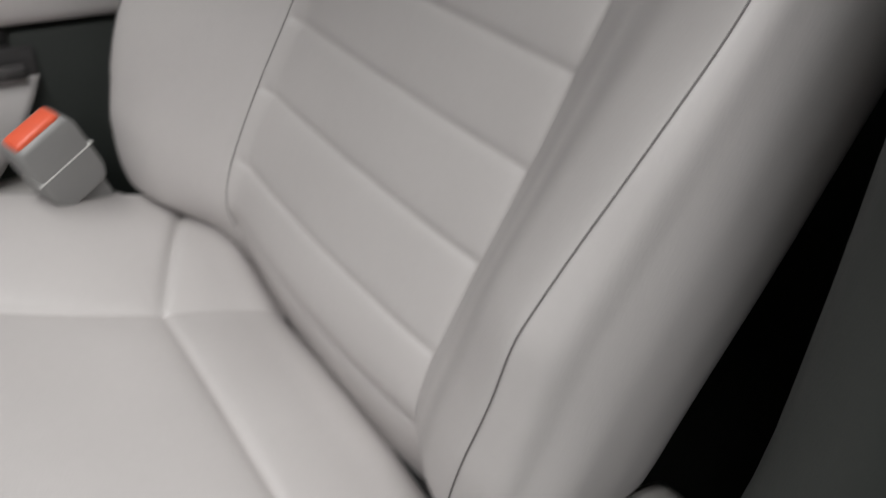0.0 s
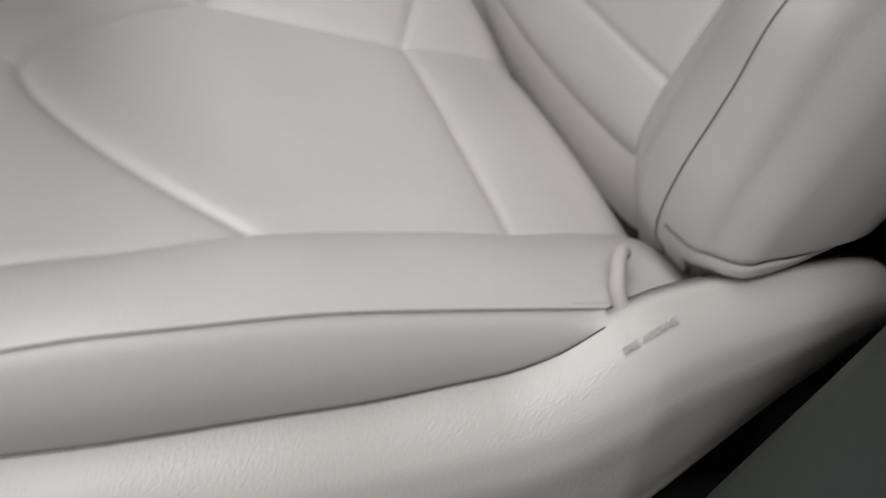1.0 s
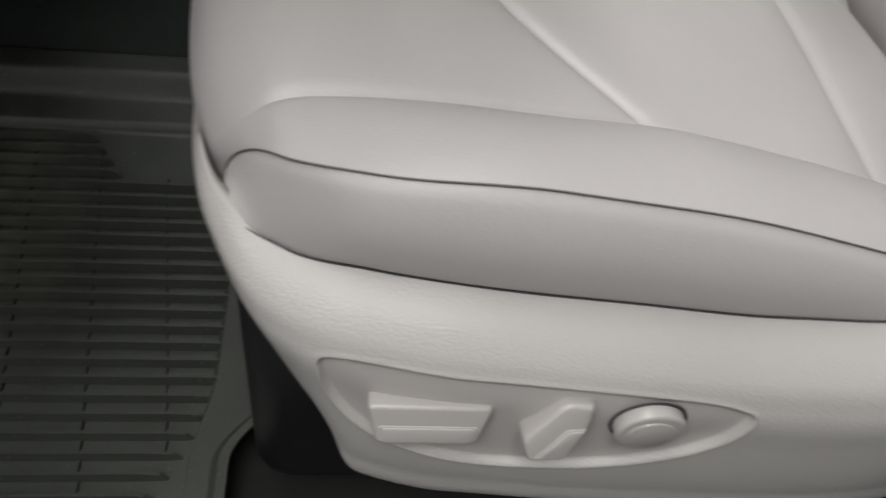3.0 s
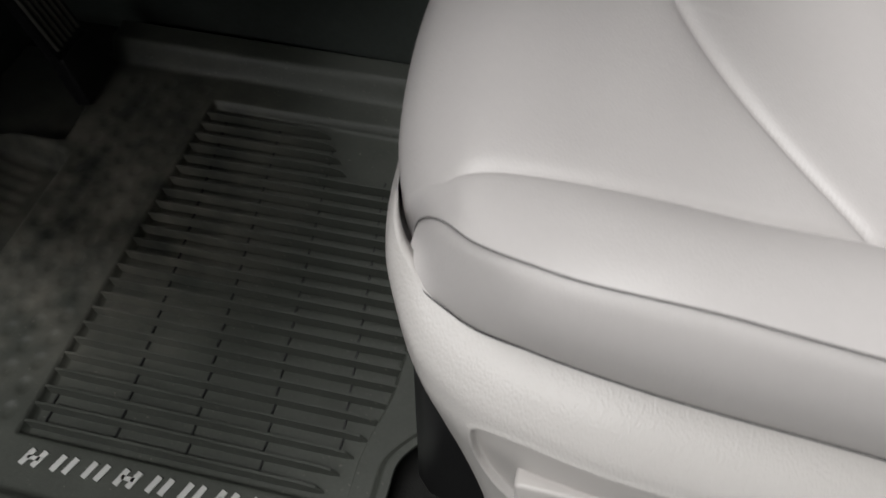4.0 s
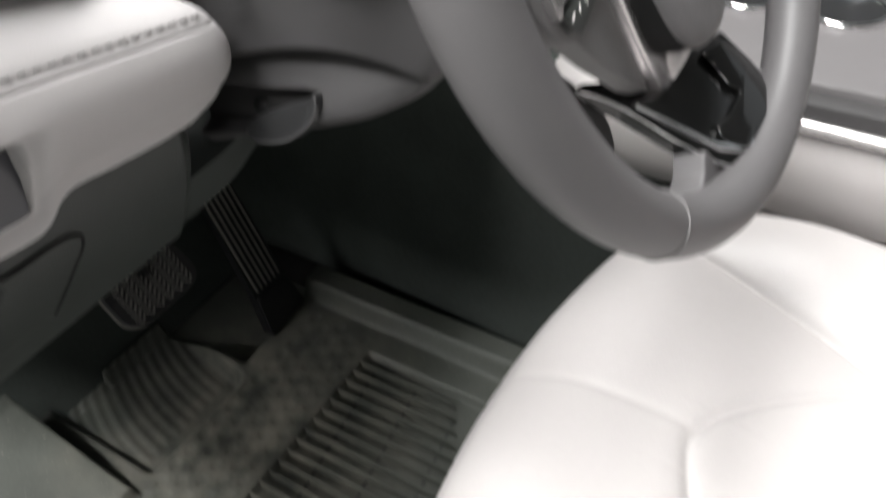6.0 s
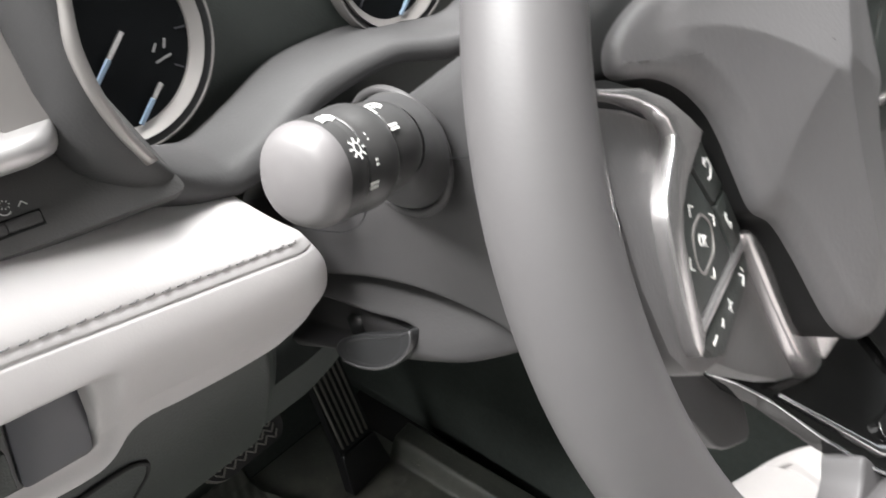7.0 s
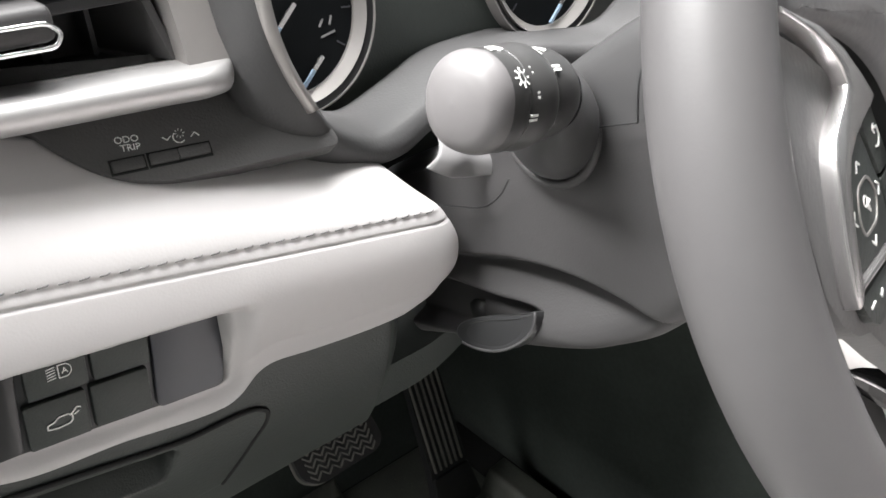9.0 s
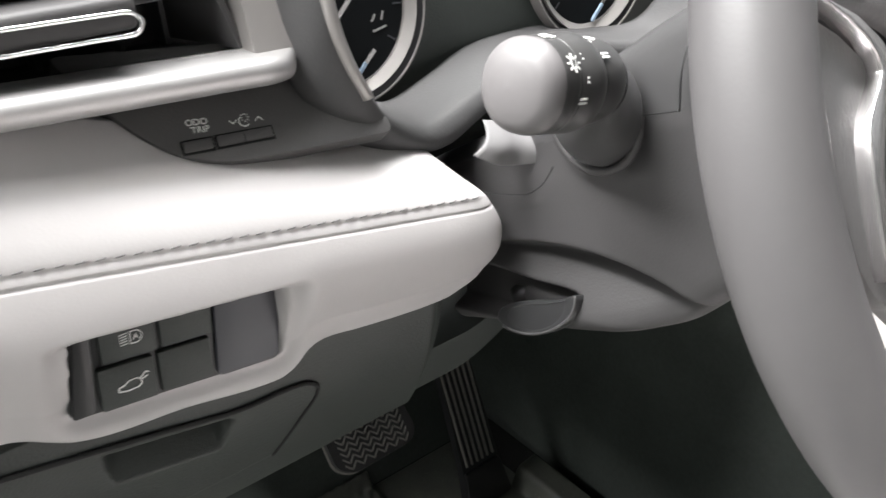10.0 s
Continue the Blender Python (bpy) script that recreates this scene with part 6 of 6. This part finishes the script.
    for sgn in (-1, 1):
        o = lambda pts: [(p if sgn < 0 else (-p[0], p[1])) for p in pts]  # noqa: E731
        way = Vector((-0.23276, 1, -0.09122)) if sgn < 0 else Vector((0.23276, 1, 0.09122))
        spot = SPOKE_AT if sgn < 0 else Vector((SPOKE_AT.x, 2 * W.y - SPOKE_AT.y, SPOKE_AT.z))
        sp = axes(spot, way, (-0.36488, 0, 0.93106))
        up = lambda h: sp @ Matrix.Translation((0, 0, h))  # noqa: E731
        body = o([(-0.012, 0.0840), (-0.006, 0.0815), (0.014, 0.0740), (0.033, 0.0640), (0.049, 0.0525), (0.058, 0.0450), (0.080, 0.0060), (0.086, -0.010), (0.103, -0.055), (0.1165, -0.0865), (0.092, -0.0720), (0.050, -0.0405), (0.0262, -0.0205), (0.014, -0.0165), (0.001, -0.0070), (-0.008, 0.005), (-0.013, 0.030)])
        arm = bpart("side_spoke", prism(body, up(-0.012), 0.0105, 0.002, 2), HUB, ob, "grey moulded spoke")
        # black plate laid in as the shade between trim and hub
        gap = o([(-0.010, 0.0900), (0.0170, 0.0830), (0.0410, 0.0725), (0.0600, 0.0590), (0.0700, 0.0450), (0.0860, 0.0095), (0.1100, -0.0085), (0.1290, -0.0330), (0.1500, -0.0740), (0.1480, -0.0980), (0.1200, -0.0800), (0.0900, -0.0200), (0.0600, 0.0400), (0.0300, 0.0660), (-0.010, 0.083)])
        bpart("hub_gap_shade", prism(gap, up(-0.020), 0.0145, 0.001), DEEP, arm, "black plate for the shade in the gap beside the hub")
        outer = [(-0.013, 0.0858), (-0.0079, 0.0840), (0.0069, 0.0784), (0.0231, 0.0701), (0.0312, 0.0637), (0.0332, 0.0582), (0.0285, 0.0546), (0.0191, 0.0507), (0.0112, 0.0464), (0.0073, 0.0405), (0.0043, 0.0299), (0.0018, 0.0168), (0.0006, 0.0027), (0.0024, -0.0023), (0.0060, -0.0026)]
        inner = [(0.0105, 0.0010), (0.0112, 0.0116), (0.0133, 0.0217), (0.0167, 0.0312), (0.0222, 0.0378), (0.0332, 0.0424), (0.0454, 0.0452), (0.0559, 0.0471), (0.0622, 0.0490), (0.0522, 0.0576), (0.0363, 0.0689), (0.0165, 0.0783), (-0.007, 0.0853), (-0.013, 0.0873)]
        bpart("spoke_trim", prism(o(outer + inner), up(-0.003), 0.0065, 0.0016, 3), SATIN, arm, "satin silver spoke trim")
        pad = o(rounded([(0.0440, 0.0440), (0.0580, 0.0222), (0.0640, 0.0005), (0.0118, 0.0024), (0.0125, 0.0190), (0.0165, 0.0300), (0.0225, 0.0365), (0.0340, 0.0413)], 0.0020, 3))
        keys = bpart("button_pad", prism(pad, up(-0.003), 0.0040, 0.0009), DARK, arm, "charcoal button pad")
        for key in ([(0.0468, 0.0440), (0.0560, 0.0462), (0.0628, 0.0468), (0.0748, 0.0236), (0.0596, 0.0228)], [(0.0604, 0.0215), (0.0752, 0.0222), (0.0826, 0.0036), (0.0770, -0.0008), (0.0658, 0.0000)], [(0.0110, -0.0035), (0.0798, -0.0040), (0.0785, -0.0140), (0.0500, -0.0165), (0.0275, -0.0180), (0.0180, -0.0130)]):
            bpart("spoke_key", prism(o(rounded(key, 0.0016, 3)), up(-0.003), 0.0044, 0.0009), DARK, arm)
        bpart("key_divider", prism(o([(0.0090, -0.0004), (0.0778, -0.0032), (0.0835, -0.0012), (0.0815, 0.0002), (0.0104, 0.0022)]), up(-0.002), 0.0046, 0.0007), SATIN, arm, "silver dividing bar")
        blade = o([(0.0806, 0.0012), (0.0850, 0.0008), (0.0905, -0.0040), (0.1055, -0.0205), (0.1225, -0.0440), (0.1370, -0.0660), (0.1440, -0.0800), (0.1500, -0.0900), (0.1440, -0.0990), (0.1290, -0.0940), (0.1165, -0.0872), (0.1045, -0.0640), (0.0930, -0.0350), (0.0860, -0.0150)])
        bpart("spoke_blade", prism(blade, up(-0.004), 0.0085, 0.0024, 3), SATIN, arm, "satin silver blade")
        if sgn < 0:
            t0 = up(0.0010)
            lettering("button_lettering", "OK", 0.0058, t0 @ Matrix.Translation((0.0382, 0.0192, 0)) @ Matrix.Rotation(-0.5, 4, "Z"), WHITE, keys)
            sq = rounded([(0.0430, 0.0275), (0.0300, 0.0262), (0.0262, 0.0165), (0.0300, 0.0105), (0.0470, 0.0112), (0.0510, 0.0195)], 0.004, 3)
            bars("button_ring", [(*p, *q, 0.0010) for p, q in zip(sq, sq[1:] + sq[:1])], t0, DULLSILVER, keys)

            def chev(x, y, r):
                c, k = math.cos(r), math.sin(r)
                p = [(x + a * c - b * k, y + a * k + b * c) for a, b in ((-0.0026, -0.0012), (0, 0.0014), (0.0026, -0.0012))]
                return [(*p[0], *p[1], 0.0006), (*p[1], *p[2], 0.0006)]

            bars("button_mark", chev(0.0346, 0.0325, 0.3) + chev(0.0540, 0.0203, -1.3) + chev(0.0215, 0.0186, 1.8) + chev(0.0391, 0.0061, 3.3), t0, WHITE, keys)
            hook = [(0.0585, 0.0385), (0.0640, 0.0385), (0.0660, 0.0350), (0.0630, 0.0320), (0.0595, 0.0325)]
            bars("button_mark", [(*p, *q, 0.0007) for p, q in zip(hook, hook[1:])] + [(0.0585, 0.0385, 0.0605, 0.0400, 0.0006), (0.0585, 0.0385, 0.0605, 0.0368, 0.0006)], up(0.0014), WHITE, keys)
            bars("button_mark", [(0.0672, 0.0140, 0.0700, 0.0095, 0.0016), (0.0668, 0.0142, 0.0690, 0.0150, 0.0016), (0.0698, 0.0093, 0.0722, 0.0100, 0.0016)], up(0.0014), WHITE, keys)
            bars("button_mark", [(0.0436, -0.0098, 0.0488, -0.0098, 0.0007), (0.0462, -0.0124, 0.0462, -0.0072, 0.0007), (0.0198, -0.0092, 0.0250, -0.0088, 0.0008), (0.0330, -0.0105, 0.0352, -0.0085, 0.0014), (0.0650, -0.0075, 0.0680, -0.0095, 0.0008), (0.0665, -0.0130, 0.0700, -0.0105, 0.0008), (0.0690, -0.0070, 0.0705, -0.0090, 0.0007)], up(0.0014), WHITE, keys)
    # lower spoke: a sloping gloss black garnish with a folded face and a chrome lower edge
    low_at = axes(W - WN * 0.05 - WU * 0.0886, (0, 1, 0), WU - WN * 0.67)
    fl = lambda pts: [(a, (b + 0.0886) * 1.2037) for a, b in pts]  # noqa: E731
    glossy = fl([(-0.0600, -0.0850), (-0.0520, -0.0935), (-0.0440, -0.1080), (-0.0365, -0.1340), (-0.0245, -0.1580), (-0.0170, -0.1645), (0.0000, -0.1688), (0.0280, -0.1682), (0.0480, -0.1655), (0.0610, -0.1580), (0.0675, -0.1430), (0.0710, -0.1210), (0.0560, -0.1190), (0.0300, -0.1120), (0.0000, -0.1060), (-0.0300, -0.0980), (-0.0520, -0.0870)])
    lo = bpart("lower_spoke", prism(rounded(glossy, 0.003, 3), low_at @ Matrix.Translation((0, 0, -0.010)), 0.010, 0.0025, 3), GLOSS, ob, "gloss black lower spoke")
    fold = fl([(0.0340, -0.1190), (0.0300, -0.1330), (0.0270, -0.1400), (0.0310, -0.1450), (0.0080, -0.1470), (-0.0110, -0.1440), (-0.0140, -0.1510), (-0.0060, -0.1620), (0.0300, -0.1620), (0.0540, -0.1540), (0.0600, -0.1380), (0.0600, -0.1240)])
    bpart("spoke_fold", prism(rounded(fold, 0.005, 4), low_at @ Matrix.Translation((0, 0, -0.0005)), 0.0045, 0.0030, 4), GLOSS, lo, "raised gloss black fold")
    edge = fl([(-0.0590, -0.0862), (-0.0515, -0.0950), (-0.0438, -0.1085), (-0.0360, -0.1345), (-0.0245, -0.1585), (-0.0165, -0.1652), (0.0000, -0.1693), (0.0280, -0.1687), (0.0480, -0.1660), (0.0612, -0.1585)])
    v, f = tube([tuple(low_at @ Vector((a, b, -0.001))) for a, b in path_curve(np.linspace(0, 1, 60), edge)], 0.0008, 8)
    piece("spoke_edge", v, f, CHROME, lo, "chrome lower edge")
    # reflection on the gloss bevel, built as a chrome sliver
    strip = fl([(-0.0405, -0.1105), (-0.0300, -0.1340), (-0.0225, -0.1515), (-0.0120, -0.1600), (0.0030, -0.1640), (0.0060, -0.1615), (-0.0095, -0.1565), (-0.0200, -0.1480), (-0.0280, -0.1320), (-0.0390, -0.1100)])
    bpart("spoke_glint", prism(strip, low_at @ Matrix.Translation((0, 0, -0.0005)), 0.0032, 0.0012, 3), CHROME, lo, "chrome sliver for the reflection on the gloss bevel")
    rear = [(-0.080, -0.050), (-0.055, -0.085), (-0.036, -0.115), (-0.040, -0.136), (-0.066, -0.124), (-0.084, -0.085)]
    bpart("rear_cover", prism(rounded(rear, 0.008), at @ Matrix.Translation((0, 0, -0.066)), 0.012, 0.004, 3), GREY, ob, "grey rear cover of the wheel")
    # leather tongue swelling from the rim up to the gloss spoke
    tongue = [(-0.0330, -0.1440), (-0.0430, -0.1530), (-0.0560, -0.1600), (-0.0480, -0.1740), (0.0, -0.1790), (0.0600, -0.1690), (0.0690, -0.1500), (0.0500, -0.1540), (0.0, -0.1620), (-0.0220, -0.1560)]
    bpart("spoke_tongue", prism(closed_curve(tongue, 60), at @ Matrix.Translation((0, 0, -0.026)), 0.018, 0.008, 5), RIM, ob, "grey leather tongue of the rim")


steering_wheel()
